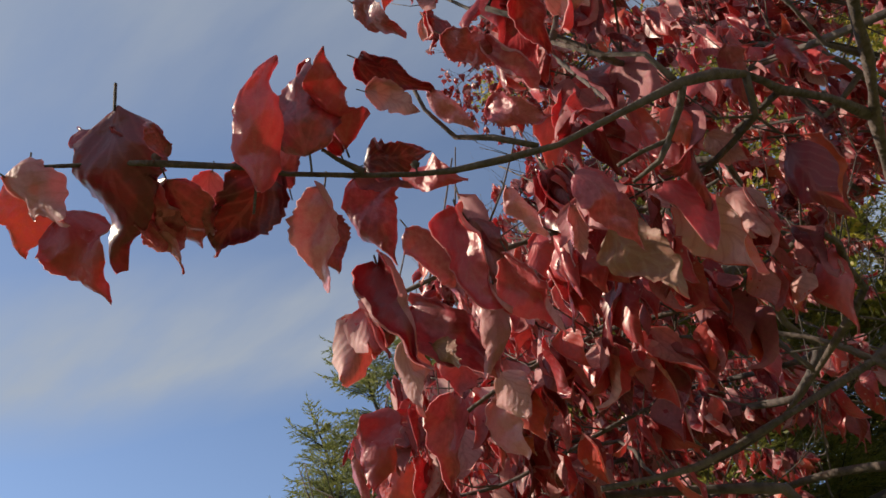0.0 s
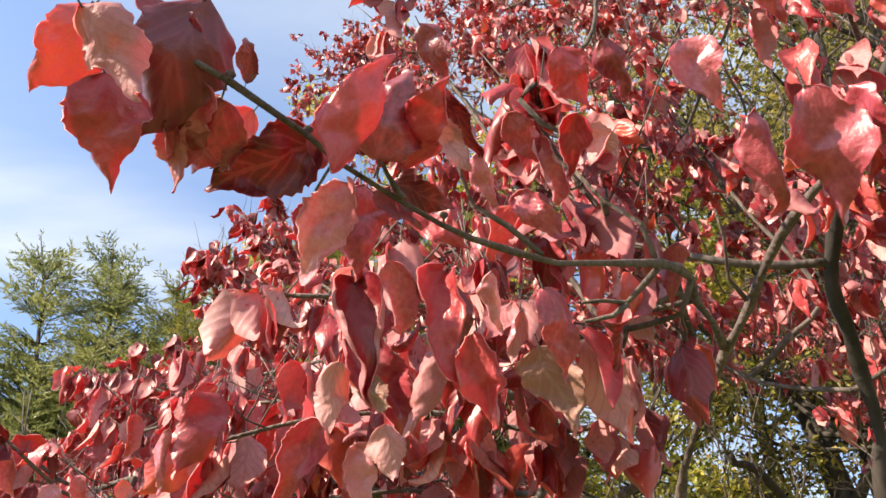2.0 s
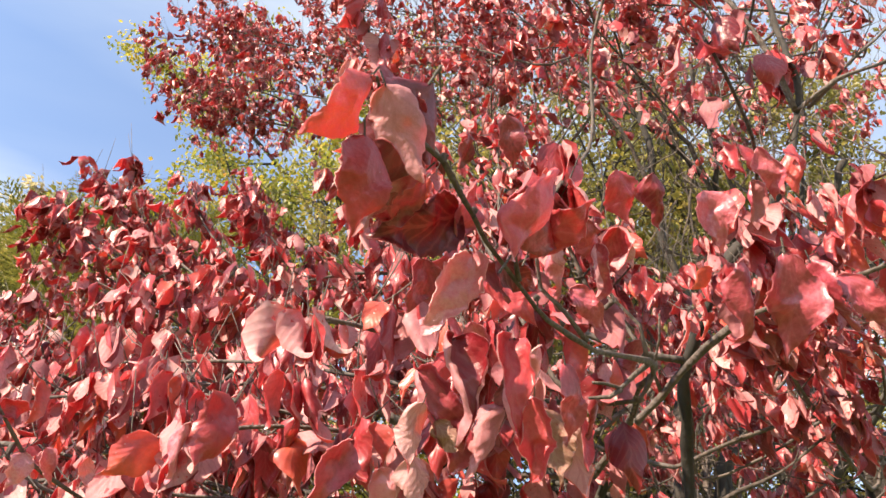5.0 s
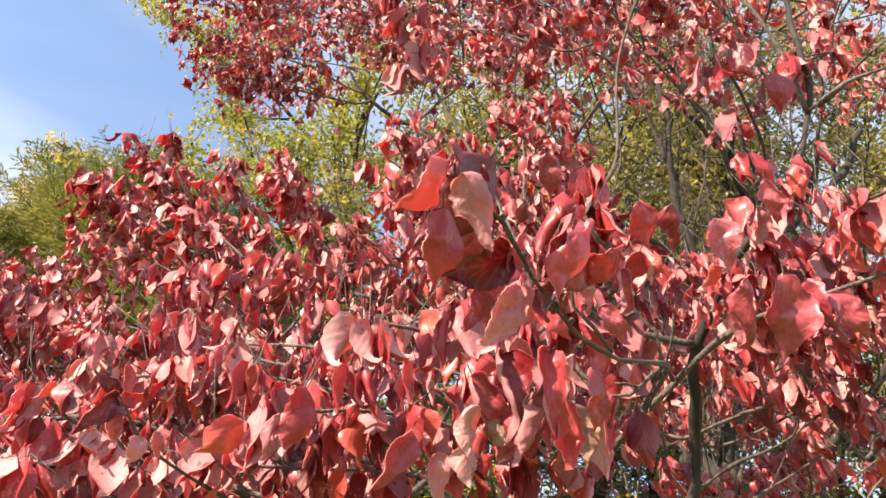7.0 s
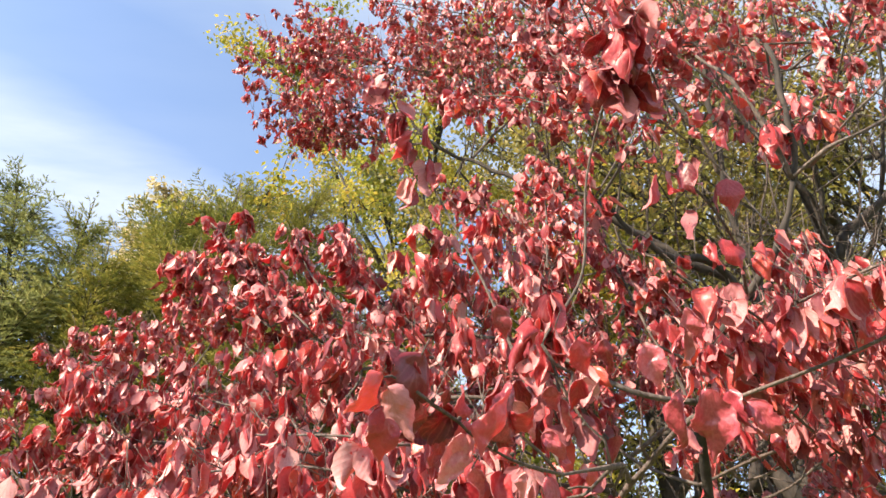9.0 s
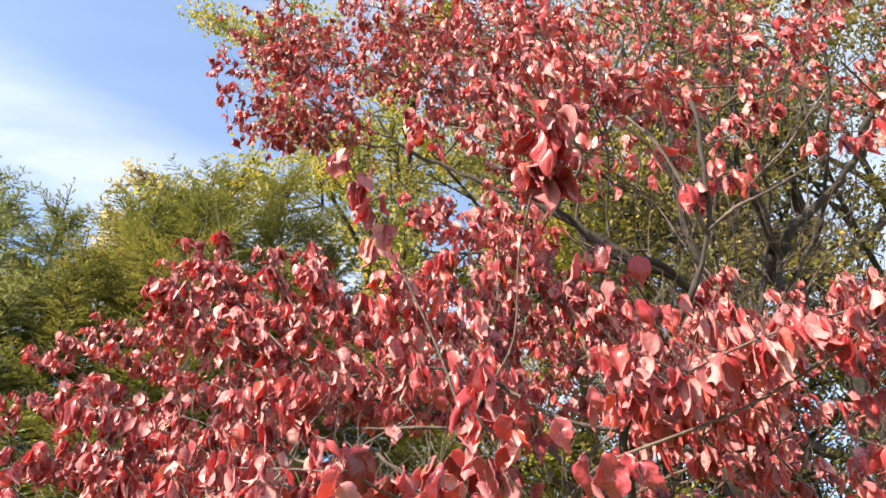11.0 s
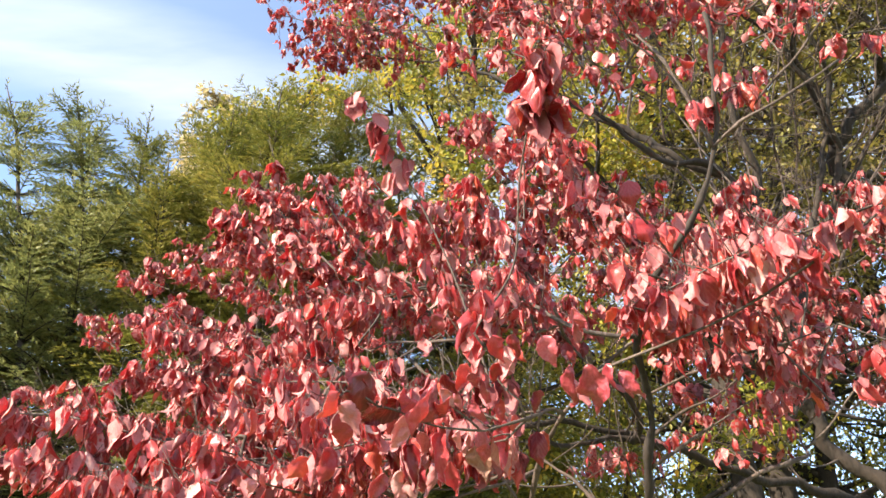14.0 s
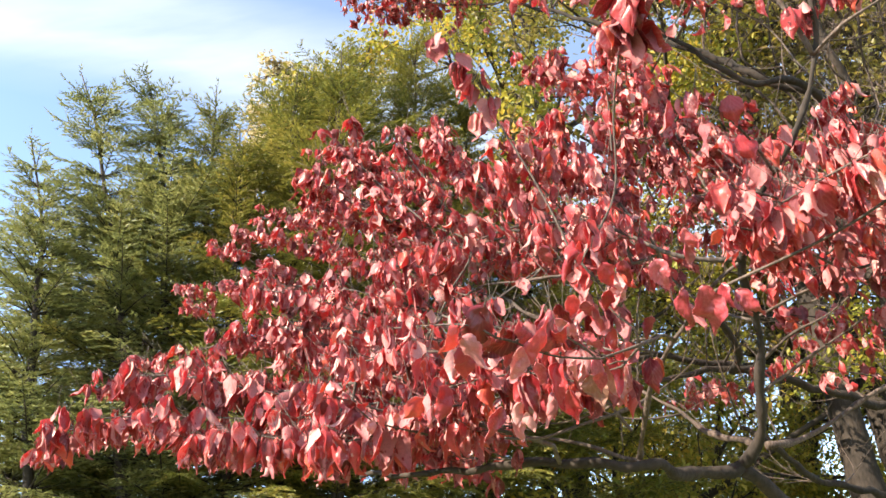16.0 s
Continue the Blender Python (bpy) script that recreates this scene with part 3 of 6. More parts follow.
def hemlock(place, height, seed, lean=0.0, mat=None, label="olive green hemlock with feathery drooping sprays", wide=0.27):
    rng = random.Random(seed)
    tree = tagged(new("hemlock_tree"), label, "tree", "evergreens behind the dogwood")
    tree.location = place
    spine = [Vector((lean * (i / 10) ** 2 * height + 0.04 * rng.uniform(-1, 1), 0.04 * rng.uniform(-1, 1), height * i / 10)) for i in range(11)]
    spine = smooth_path(spine, 0.25)
    v, f = [], []
    tube(spine, 0.014 * height, 0.006, 8, v, f, 0.05, rng)
    mesh_object("trunk", v, f, (DARK_BARK,), tree)
    bv, bf, items = [], [], []
    z = 0.9
    for q in spine[int(len(spine) * 0.86):]:
        for _ in range(9):
            items.append((q + Vector((0, 0, rng.uniform(-0.1, 0.1))), Vector((rng.gauss(0, 0.5), rng.gauss(0, 0.5), rng.uniform(0.2, 1.0))), rng.uniform(0.04, 0.08), rng.uniform(0.006, 0.010)))
    while z < height * 0.97:
        k = z / height
        i = min(len(spine) - 1, int(k * (len(spine) - 1)))
        root = spine[i]
        a = rng.uniform(0, 6.28)
        lump = 1 + 0.75 * noise.noise((1.3 * math.cos(a) + seed, 1.3 * math.sin(a), z * 0.9))
        full = (wide * height * (1 - k) ** 0.72 + 0.03) * rng.uniform(0.35, 1.2) * lump
        rise = 0.05 + 0.7 * k + rng.uniform(-0.3, 0.3)
        out = Vector((math.cos(a), math.sin(a), 0))
        side = Vector((-out.y, out.x, 0))
        pts = [root, root + out * full * 0.4 + Vector((0, 0, full * 0.4 * rise)), root + out * full * 0.8 + Vector((0, 0, full * 0.6 * rise)), root + out * full + Vector((0, 0, full * (0.62 * rise - 0.1 + 0.25 * k)))]
        stem = smooth_path(pts, 0.055)
        tube(stem[::5] + [stem[-1]], 0.010 * (1.2 - k) + 0.003, 0.002, 4, bv, bf)
        for j, q in enumerate(stem):
            t = j / len(stem)
            if t < 0.12:
                continue
            way = (stem[min(j + 1, len(stem) - 1)] - stem[j - 1]).normalized()
            for s in (-1, 1):
                if rng.random() < 0.12:
                    continue
                length = full * 0.34 * (1.05 - t) + 0.09
                length = min(length, 0.42) * rng.uniform(0.6, 1.2)
                d = (way * 0.75 + side * s * 0.8 + Vector((0, 0, rng.uniform(-0.25, 0.2)))).normalized()
                nn = max(2, int(length / 0.032))
                for m in range(nn):
                    g = q + d * length * m / nn - Vector((0, 0, 0.25 * length * (m / nn) ** 2))
                    for s2 in (-1, 0, 1):
                        e = (d + side * s2 * s * 0.35 + way * abs(s2) * 0.35 + Vector((rng.uniform(-0.3, 0.3), rng.uniform(-0.3, 0.3), rng.uniform(-0.55, 0.2))))
                        if s2 == 0 and m % 2:
                            continue
                        items.append((g, e, rng.uniform(0.04, 0.085), rng.uniform(0.0055, 0.0095)))
        z += rng.uniform(0.4, 1.4) * (0.043 - 0.023 * k) * (1 if z > 2.2 else 3)
    mesh_object("limb", bv, bf, (DARK_BARK,), tree, kind="stuff")
    needles_mesh("needles", items, mat or NEEDLES, tree)
    return tree


def broadleaf(place, height, spread, seed, mat, count, label, bare=0.3, lean=(0, 0), loose=0.14):
    """A leafy tree: trunk, forking limbs, and leaves along the outer twigs."""
    rng = random.Random(seed)
    tree = tagged(new("broadleaf_tree"), label, "tree", "trees behind the dogwood")
    tree.location = place
    v, f, twigs = [], [], []
    bv, bf = [], []
    top = Vector((lean[0], lean[1], height * 0.8))
    spine = smooth_path([Vector((0, 0, 0)), top * 0.35 + Vector((rng.uniform(-0.2, 0.2), 0.1, 0)), top * 0.7 + Vector((rng.uniform(-0.4, 0.4), 0, 0)), top], 0.3)
    tube(spine, 0.017 * height, 0.03, 10, v, f, 0.05, rng)
    mesh_object("trunk", v, f, (BARK,), tree)

    def fork(base, way, length, r, level):
        bent = way + Vector((rng.uniform(-0.3, 0.3), rng.uniform(-0.3, 0.3), rng.uniform(-0.1, 0.25)))
        path = smooth_path([base, base + way * length * 0.5, base + (way + bent).normalized() * length], 0.2 if level < 2 else 0.15)
        tube(path if level < 2 else [path[0], path[len(path) // 2], path[-1]], r, r * 0.45, 6 if level == 0 else 4 if level < 3 else 3, bv, bf, 0.05, rng)
        if level >= 2:
            twigs.extend(path[1:])
        if level < 3:
            for i in range(rng.choice((3, 3, 4)) if level else 5):
                q = path[min(len(path) - 1, int(len(path) * rng.uniform(0.35, 1.0)))]
                d = (way + Vector((rng.gauss(0, 0.7), rng.gauss(0, 0.7), rng.gauss(0.1, 0.45)))).normalized()
                fork(q, d, length * rng.uniform(0.45, 0.7), r * 0.5, level + 1)

    for i in range(13):
        q = spine[int(len(spine) * (bare + (0.98 - bare) * (i / 13)))]
        a = 2.4 * i + rng.uniform(-0.5, 0.5)
        k = q.z / height
        fork(q, Vector((math.cos(a), math.sin(a), 0.35 + 0.7 * k)).normalized(), spread * rng.uniform(0.5, 0.75) * (1.2 - 0.72 * k), 0.005 * height * (1.2 - 0.6 * k), 0)
    mesh_object("limb", bv, bf, (DARK_BARK,), tree, kind="stuff")
    items = []
    for i in range(count):
        q = rng.choice(twigs) + Vector((rng.gauss(0, loose), rng.gauss(0, loose), rng.gauss(0, loose * 0.8)))
        items.append((q, (rng.uniform(-1, 1), rng.uniform(-1, 1), rng.uniform(-1.2, 0.2)), (rng.uniform(-1, 1), rng.uniform(-1, 1), 1), rng.uniform(0.07, 0.13), rng.uniform(0.022, 0.038)))
    blades_mesh("foliage", items, mat, tree, 0.42)
    return tree


hemlock((-3.88, 6.12, 0), 7.7, 1, -0.165, BLUE_NEEDLES, "grey-green hemlock with feathery drooping sprays", 0.245)
hemlock((-3.72, 6.55, 0), 7.95, 2, -0.10, BLUE_NEEDLES, "grey-green hemlock with feathery drooping sprays", 0.28)
hemlock((-4.05, 7.62, 0), 8.4, 3, 0.0)
hemlock((-3.2, 6.6, 0), 7.0, 4, -0.01)
hemlock((-2.0, 6.6, 0), 8.0, 5, 0.0)
hemlock((-2.7, 7.0, 0), 8.0, 17, 0.0)
hemlock((-4.62, 5.67, 0), 6.45, 11, -0.105, BLUE_NEEDLES, "grey-green hemlock with feathery drooping sprays", 0.25)
hemlock((-6.3, 6.6, 0), 5.4, 12, -0.03, BLUE_NEEDLES, "grey-green hemlock with feathery drooping sprays")
broadleaf((0.65, 11.8, 0), 18.0, 6.0, 6, GOLD_LEAVES, 60000, "yellowing broadleaf tree with gold-edged crown", 0.14)
broadleaf((4.25, 9.4, 0), 16.5, 5.2, 7, GREEN_LEAVES, 21000, "thin-leaved broadleaf tree turning yellow-green")
broadleaf((5.4, 10.3, 0), 17.0, 5.4, 8, GREEN_LEAVES, 20000, "thick-trunked broadleaf tree with thin yellow-green leaves", lean=(-0.7, 0))
broadleaf((5.4, 14.5, 0), 17.0, 5.5, 9, GOLD_LEAVES, 24000, "yellowing broadleaf tree with gold-edged crown", 0.12)
broadleaf((9.4, 9.0, 0), 17.0, 5.6, 25, GREEN_LEAVES, 34000, "thin-leaved broadleaf tree turning yellow-green")
broadleaf((1.6, 11.5, 0), 5.2, 3.2, 22, GOLD_LEAVES, 18000, "low bushy broadleaf tree with gold leaves", 0.06)
broadleaf((6.0, 17.5, 0), 7.0, 5.0, 42, GOLD_LEAVES, 15000, "low bushy broadleaf tree with gold leaves", 0.06)
broadleaf((3.6, 13.6, 0), 4.0, 3.0, 23, GOLD_LEAVES, 8000, "low bushy broadleaf tree with gold leaves", 0.06)
broadleaf((8.0, 13.0, 0), 6.0, 3.4, 26, GOLD_LEAVES, 12000, "low bushy broadleaf tree, dull green", 0.06)
broadleaf((6.6, 7.6, 0), 16.5, 5.4, 27, GREEN_LEAVES, 23000, "thin-leaved broadleaf tree turning yellow-green")
# Olive bush behind tall trees: gold leaves put the sunlight into its colour
broadleaf((4.0, 18.0, 0), 8.0, 5.0, 29, GOLD_LEAVES, 10000, "low bushy broadleaf tree with gold leaves", 0.06)
broadleaf((14.0, 14.0, 0), 10.0, 5.0, 30, GOLD_LEAVES, 14000, "low bushy broadleaf tree with gold leaves", 0.06)
broadleaf((-2.95, 9.0, 0), 12.0, 1.3, 31, PALE_LEAVES, 3600, "slim broadleaf tree with pale buff autumn leaves", 0.4, loose=0.06)
broadleaf((-3.45, 9.0, 0), 10.8, 1.3, 34, PALE_LEAVES, 3600, "slim broadleaf tree with pale buff autumn leaves", 0.4, loose=0.06)
hemlock((-2.85, 7.7, 0), 8.75, 18, 0.0)
hemlock((-2.2, 8.3, 0), 9.7, 19, 0.0)
hemlock((-1.3, 8.9, 0), 10.2, 20, 0.0)
hemlock((0.2, 9.6, 0), 9.2, 32, 0.0)
hemlock((-0.55, 9.2, 0), 8.9, 43, 0.0)
hemlock((-5.5, 8.2, 0), 7.3, 33, 0.0)
broadleaf((5.9, 10.9, 0), 13.5, 4.2, 35, GREEN_LEAVES, 10000, "dark-trunked broadleaf tree with thin yellow-green leaves", lean=(0.6, 0))
hemlock((-4.5, 6.9, 0), 6.8, 36, 0.0)
hemlock((-5.3, 6.2, 0), 5.5, 37, 0.0, BLUE_NEEDLES, "grey-green hemlock with feathery drooping sprays")
hemlock((-6.3, 7.9, 0), 6.6, 38, 0.0)
# Gold here lightens a shaded olive bush as if the sun reached it
broadleaf((2.2, 16.5, 0), 7.5, 5.0, 41, GOLD_LEAVES, 14000, "low bushy broadleaf tree with gold leaves", 0.06)
broadleaf((7.6, 10.5, 0), 15.0, 5.0, 39, GREEN_LEAVES, 19000, "thin-leaved broadleaf tree turning yellow-green", 0.2)


# ---- the dogwood ----
limb("trunk", [(3.90, 3.10, 0.00), (3.85, 3.10, 1.00), (3.60, 3.15, 2.20), (3.20, 3.20, 3.40), (2.85, 3.18, 4.40), (2.74, 3.15, 4.70)], 0.120, 0.045)
limb("trunk", [(4.00, 3.20, 0.20), (4.30, 3.40, 1.30), (4.50, 3.60, 2.60), (4.60, 3.70, 3.80)], 0.100, 0.050)
limb("trunk", [(3.85, 3.10, 0.40), (3.10, 3.15, 1.50), (2.30, 3.20, 2.45), (1.98, 3.20, 2.95), (1.88, 3.20, 3.20)], 0.075, 0.042)
limb("limb", [(3.80, 3.05, 0.50), (2.20, 2.60, 1.20), (0.95, 1.95, 1.62), (0.52, 1.63, 1.84)], 0.050, 0.026)
limb("branch", [(0.52, 1.63, 1.84), (0.28, 1.50, 1.84), (0.11, 1.35, 1.85), (-0.22, 1.43, 1.88), (-0.59, 1.61, 1.90), (-0.87, 1.80, 1.93)], 0.026, 0.008)
limb("branch", [(0.52, 1.63, 1.84), (0.58, 1.52, 1.95), (0.60, 1.42, 2.10), (0.60, 1.35, 2.25), (0.52, 1.18, 2.40), (0.58, 1.00, 2.58), (0.69, 0.85, 2.75), (0.76, 0.78, 2.95), (0.80, 0.74, 3.20), (0.82, 0.74, 3.50)], 0.0185, 0.0065)
limb("branch", [(0.76, 0.78, 2.95), (0.83, 0.70, 2.99), (0.99, 0.65, 3.06), (1.19, 0.66, 3.21)], 0.0065, 0.0035)
limb("branch", [(0.76, 0.78, 2.95), (0.70, 0.73, 3.07), (0.62, 0.69, 3.25), (0.56, 0.73, 3.39)], 0.009, 0.004)
limb("branch", [(0.65, 1.69, 1.92), (0.84, 1.79, 1.96), (0.99, 1.77, 2.04), (1.15, 1.75, 2.11), (1.36, 1.84, 2.18)], 0.014, 0.008)
limb("branch", [(0.17, 1.38, 1.84), (0.04, 1.39, 1.89), (-0.08, 1.41, 1.94), (-0.21, 1.49, 1.98), (-0.37, 1.58, 2.00)], 0.009, 0.003, sprigs=True)
limb("branch", [(0.10, 1.06, 2.00), (-0.04, 1.18, 1.97), (-0.17, 1.28, 1.98), (-0.32, 1.36, 2.01)], 0.006, 0.002, sprigs=True)
limb("branch", [(0.10, 1.21, 1.92), (0.01, 1.20, 2.05), (-0.09, 1.21, 2.12), (-0.21, 1.24, 2.16)], 0.006, 0.002, sprigs=True)
limb("branch", [(0.59, 1.46, 2.06), (0.68, 1.38, 2.11), (0.80, 1.36, 2.19), (0.96, 1.33, 2.27)], 0.009, 0.003, sprigs=True)
limb("branch", [(0.56, 1.58, 1.91), (0.50, 1.86, 2.00), (0.42, 2.11, 2.18), (0.32, 2.26, 2.30)], 0.016, 0.006, sprigs=True)
limb("branch", [(0.59, 1.38, 2.30), (0.67, 1.33, 2.33), (0.84, 1.29, 2.39), (1.03, 1.26, 2.43), (1.28, 1.24, 2.51)], 0.007, 0.003, sprigs=True)
limb("branch", [(0.61, 1.48, 2.17), (0.71, 1.39, 2.24), (0.82, 1.31, 2.28), (0.97, 1.26, 2.37)], 0.006, 0.003, sprigs=True)
limb("branch", [(-0.00, 1.27, 2.48), (-0.13, 1.30, 2.49), (-0.25, 1.43, 2.54), (-0.35, 1.56, 2.58)], 0.006, 0.003, sprigs=True)
limb("branch", [(-0.03, 1.40, 2.33), (-0.16, 1.39, 2.39), (-0.23, 1.48, 2.48), (-0.28, 1.56, 2.55)], 0.010, 0.005, sprigs=True)
limb("limb", [(2.77, 3.98, 2.29), (2.03, 3.66, 2.40), (1.39, 3.33, 2.55), (1.04, 3.17, 2.60), (0.66, 3.02, 2.63), (0.30, 2.89, 2.61)], 0.040, 0.014)
limb("limb", [(1.13, 3.19, 2.57), (0.85, 3.07, 2.56), (0.60, 2.97, 2.48), (0.38, 2.81, 2.55)], 0.022, 0.010)
limb("branch", [(0.993, 3.112, 2.54), (1.013, 3.046, 2.603), (0.964, 2.908, 2.705), (0.839, 2.755, 2.781), (0.732, 2.678, 2.814)], 0.024, 0.015)
limb("limb", [(2.04, 3.80, 1.86), (1.42, 3.38, 1.96), (1.15, 3.07, 2.10), (0.92, 2.90, 2.20)], 0.025, 0.014)
limb("limb", [(1.85, 3.20, 3.10), (1.90, 2.82, 3.94), (1.49, 2.80, 4.26), (1.18, 2.89, 4.56), (0.90, 2.91, 4.79), (0.58, 3.03, 5.05), (0.31, 3.16, 5.29), (0.02, 3.20, 5.48), (-0.19, 3.17, 5.76)], 0.036, 0.010)
limb("limb", [(1.80, 3.20, 3.00), (1.94, 2.86, 4.10), (1.86, 2.76, 4.49), (1.83, 2.63, 4.92), (1.79, 2.54, 5.29), (1.78, 2.46, 5.64), (1.73, 2.33, 6.07)], 0.036, 0.014)
limb("limb", [(1.83, 2.67, 4.85), (1.58, 2.50, 5.19), (1.37, 2.44, 5.53), (1.19, 2.35, 5.92)], 0.016, 0.007)
limb("limb", [(2.70, 3.11, 4.56), (2.84, 2.99, 4.76), (3.07, 2.87, 4.92), (3.28, 2.72, 5.15), (3.41, 2.54, 5.46)], 0.040, 0.022)
limb("limb", [(2.67, 3.10, 4.58), (2.63, 3.02, 4.73), (2.39, 2.74, 5.05), (2.32, 2.53, 5.43), (2.22, 2.37, 5.92)], 0.032, 0.013)
limb("branch", [(2.39, 2.74, 5.05), (2.12, 2.65, 5.26), (1.84, 2.57, 5.43), (1.63, 2.54, 5.72)], 0.020, 0.010)
limb("limb", [(1.82, 2.78, 4.06), (1.54, 2.64, 4.14), (1.29, 2.65, 4.17), (0.92, 2.54, 4.42), (0.77, 2.59, 4.54), (0.57, 2.58, 4.80)], 0.025, 0.009)
limb("limb", [(1.98, 3.20, 2.95), (2.64, 3.10, 4.31), (2.56, 2.88, 4.70), (2.25, 2.66, 5.13), (1.94, 2.50, 5.46), (1.70, 2.38, 5.72)], 0.034, 0.012)
limb("limb", [(2.05, 3.20, 2.90), (2.67, 3.05, 4.79), (2.63, 2.83, 5.16), (2.41, 2.62, 5.57), (2.41, 2.42, 5.90), (2.32, 2.24, 6.23)], 0.028, 0.012)
limb("limb", [(1.98, 3.20, 2.95), (2.95, 3.28, 4.53), (3.09, 3.08, 4.84), (3.17, 2.83, 5.25), (3.19, 2.57, 5.68), (3.13, 2.32, 6.12)], 0.030, 0.012)
limb("limb", [(2.20, 3.60, 2.80), (1.91, 3.66, 4.50), (1.42, 3.47, 4.92), (1.40, 3.18, 5.41), (1.29, 2.95, 5.82), (1.22, 2.72, 6.23)], 0.016, 0.005, sprigs=True)
limb("limb", [(2.20, 3.60, 2.80), (2.13, 3.81, 4.60), (1.72, 3.60, 5.03), (1.69, 3.31, 5.54), (1.56, 3.07, 5.96), (1.49, 2.82, 6.39)], 0.016, 0.005, sprigs=True)
limb("limb", [(2.20, 3.60, 2.80), (2.56, 3.67, 4.54), (2.47, 3.44, 4.96), (2.52, 3.14, 5.46), (2.48, 2.89, 5.88), (2.41, 2.65, 6.30)], 0.016, 0.005, sprigs=True)
limb("limb", [(2.20, 3.60, 2.80), (2.75, 3.82, 4.64), (2.73, 3.57, 5.08), (2.64, 3.28, 5.59), (2.45, 3.04, 6.02), (2.38, 2.79, 6.46)], 0.016, 0.005, sprigs=True)
limb("limb", [(2.20, 3.60, 2.80), (3.08, 3.79, 4.64), (3.27, 3.51, 5.07), (3.35, 3.20, 5.58), (3.31, 2.95, 6.01), (3.25, 2.70, 6.45)], 0.016, 0.005, sprigs=True)
limb("limb", [(2.20, 3.60, 2.80), (3.18, 3.60, 4.54), (3.51, 3.32, 4.95), (3.58, 3.02, 5.44), (3.55, 2.77, 5.86), (3.49, 2.53, 6.28)], 0.016, 0.005, sprigs=True)
limb("limb", [(2.20, 3.60, 2.80), (2.33, 3.96, 4.70), (1.99, 3.74, 5.14), (2.00, 3.43, 5.66), (1.90, 3.18, 6.10), (1.83, 2.93, 6.54)], 0.016, 0.005, sprigs=True)
limb("branch", [(0.70, 0.73, 3.07), (0.76, 0.85, 3.17), (0.69, 0.81, 3.25), (0.62, 0.77, 3.33), (0.53, 0.75, 3.39)], 0.006, 0.003, sprigs=True)
limb("branch", [(0.83, 0.70, 2.99), (0.85, 0.81, 3.03), (0.98, 0.71, 3.16), (1.07, 0.65, 3.24), (1.19, 0.54, 3.40), (1.25, 0.47, 3.51)], 0.006, 0.002, sprigs=True)
limb("branch", [(0.13, 1.41, 1.85), (0.14, 1.32, 1.91), (0.156, 1.234, 1.978), (0.173, 1.144, 2.054), (0.192, 1.042, 2.090), (0.210, 0.935, 2.122), (0.234, 0.855, 2.138), (0.263, 0.749, 2.157), (0.288, 0.659, 2.166)], 0.0095, 0.0050)
limb("branch", [(0.162, 1.237, 2.021), (0.047, 1.199, 1.974), (-0.103, 1.135, 1.928), (-0.193, 1.078, 1.898), (-0.293, 1.009, 1.893)], 0.0085, 0.0040)
limb("branch", [(-0.521, 1.037, 1.924), (-0.606, 0.943, 1.932), (-0.656, 0.874, 1.939), (-0.671, 0.825, 1.951), (-0.686, 0.788, 1.964)], 0.0040, 0.0020)
FRONT = limb("branch", [(0.209, 0.929, 2.123), (0.177, 0.850, 2.113), (0.135, 0.768, 2.084), (0.111, 0.692, 2.056), (0.063, 0.624, 2.022), (0.007, 0.586, 2.003), (-0.046, 0.557, 1.984), (-0.122, 0.509, 1.976), (-0.147, 0.485, 1.973), (-0.179, 0.454, 1.973), (-0.225, 0.414, 1.978), (-0.245, 0.389, 1.983), (-0.264, 0.367, 1.984), (-0.290, 0.332, 1.982)], 0.0064, 0.0023)
limb("branch", [(0.063, 0.624, 2.022), (0.049, 0.635, 2.010), (0.026, 0.641, 1.990), (0.001, 0.631, 1.989), (-0.021, 0.623, 1.982)], 0.0036, 0.0020)
limb("branch", [(0.026, 0.641, 1.990), (0.010, 0.644, 1.978), (-0.019, 0.643, 1.973)], 0.0036, 0.0020)
limb("branch", [(-0.179, 0.454, 1.973), (-0.188, 0.433, 1.983), (-0.193, 0.421, 1.988)], 0.0036, 0.0020)
limb("branch", [(-0.061, 0.550, 1.984), (-0.088, 0.532, 2.009), (-0.118, 0.522, 2.029), (-0.129, 0.497, 2.057), (-0.131, 0.484, 2.075)], 0.0036, 0.0020)
limb("branch", [(0.059, 0.619, 2.029), (0.049, 0.603, 2.063), (0.013, 0.593, 2.091), (-0.016, 0.573, 2.126)], 0.0036, 0.0020)
limb("branch", [(0.234, 0.855, 2.138), (0.207, 0.821, 2.159), (0.201, 0.773, 2.186), (0.187, 0.742, 2.209)], 0.0036, 0.0020)
limb("branch", [(-0.290, 0.332, 1.982), (-0.322, 0.322, 2.004), (-0.352, 0.296, 2.006), (-0.363, 0.264, 1.985)], 0.0022, 0.0014)
front_leaf((-0.364, 0.302, 1.962), (-0.356, 0.336, 1.892), 0.66, 2, 12, 0.45)
front_leaf((-0.366, 0.271, 1.995), (-0.401, 0.295, 1.933), 0.60, 1, -15, 0.5)
front_leaf((-0.359, 0.253, 1.963), (-0.326, 0.293, 1.918), 0.66, -1, 0, 0.3)
front_leaf((-0.309, 0.300, 2.047), (-0.364, 0.347, 1.936), 0.52, 2, 0, 0.4)
front_leaf((-0.318, 0.340, 2.000), (-0.349, 0.400, 1.962), 0.62, 1, -20, 0.4)
front_leaf((-0.342, 0.360, 1.982), (-0.349, 0.409, 1.962), 0.50, -1, 10, 0.4)
front_leaf((-0.322, 0.329, 2.009), (-0.352, 0.283, 2.046), 0.62, 2, 0, 0.5)
front_leaf((-0.302, 0.351, 1.988), (-0.345, 0.420, 1.972), 0.55, 1, -10, 0.4)
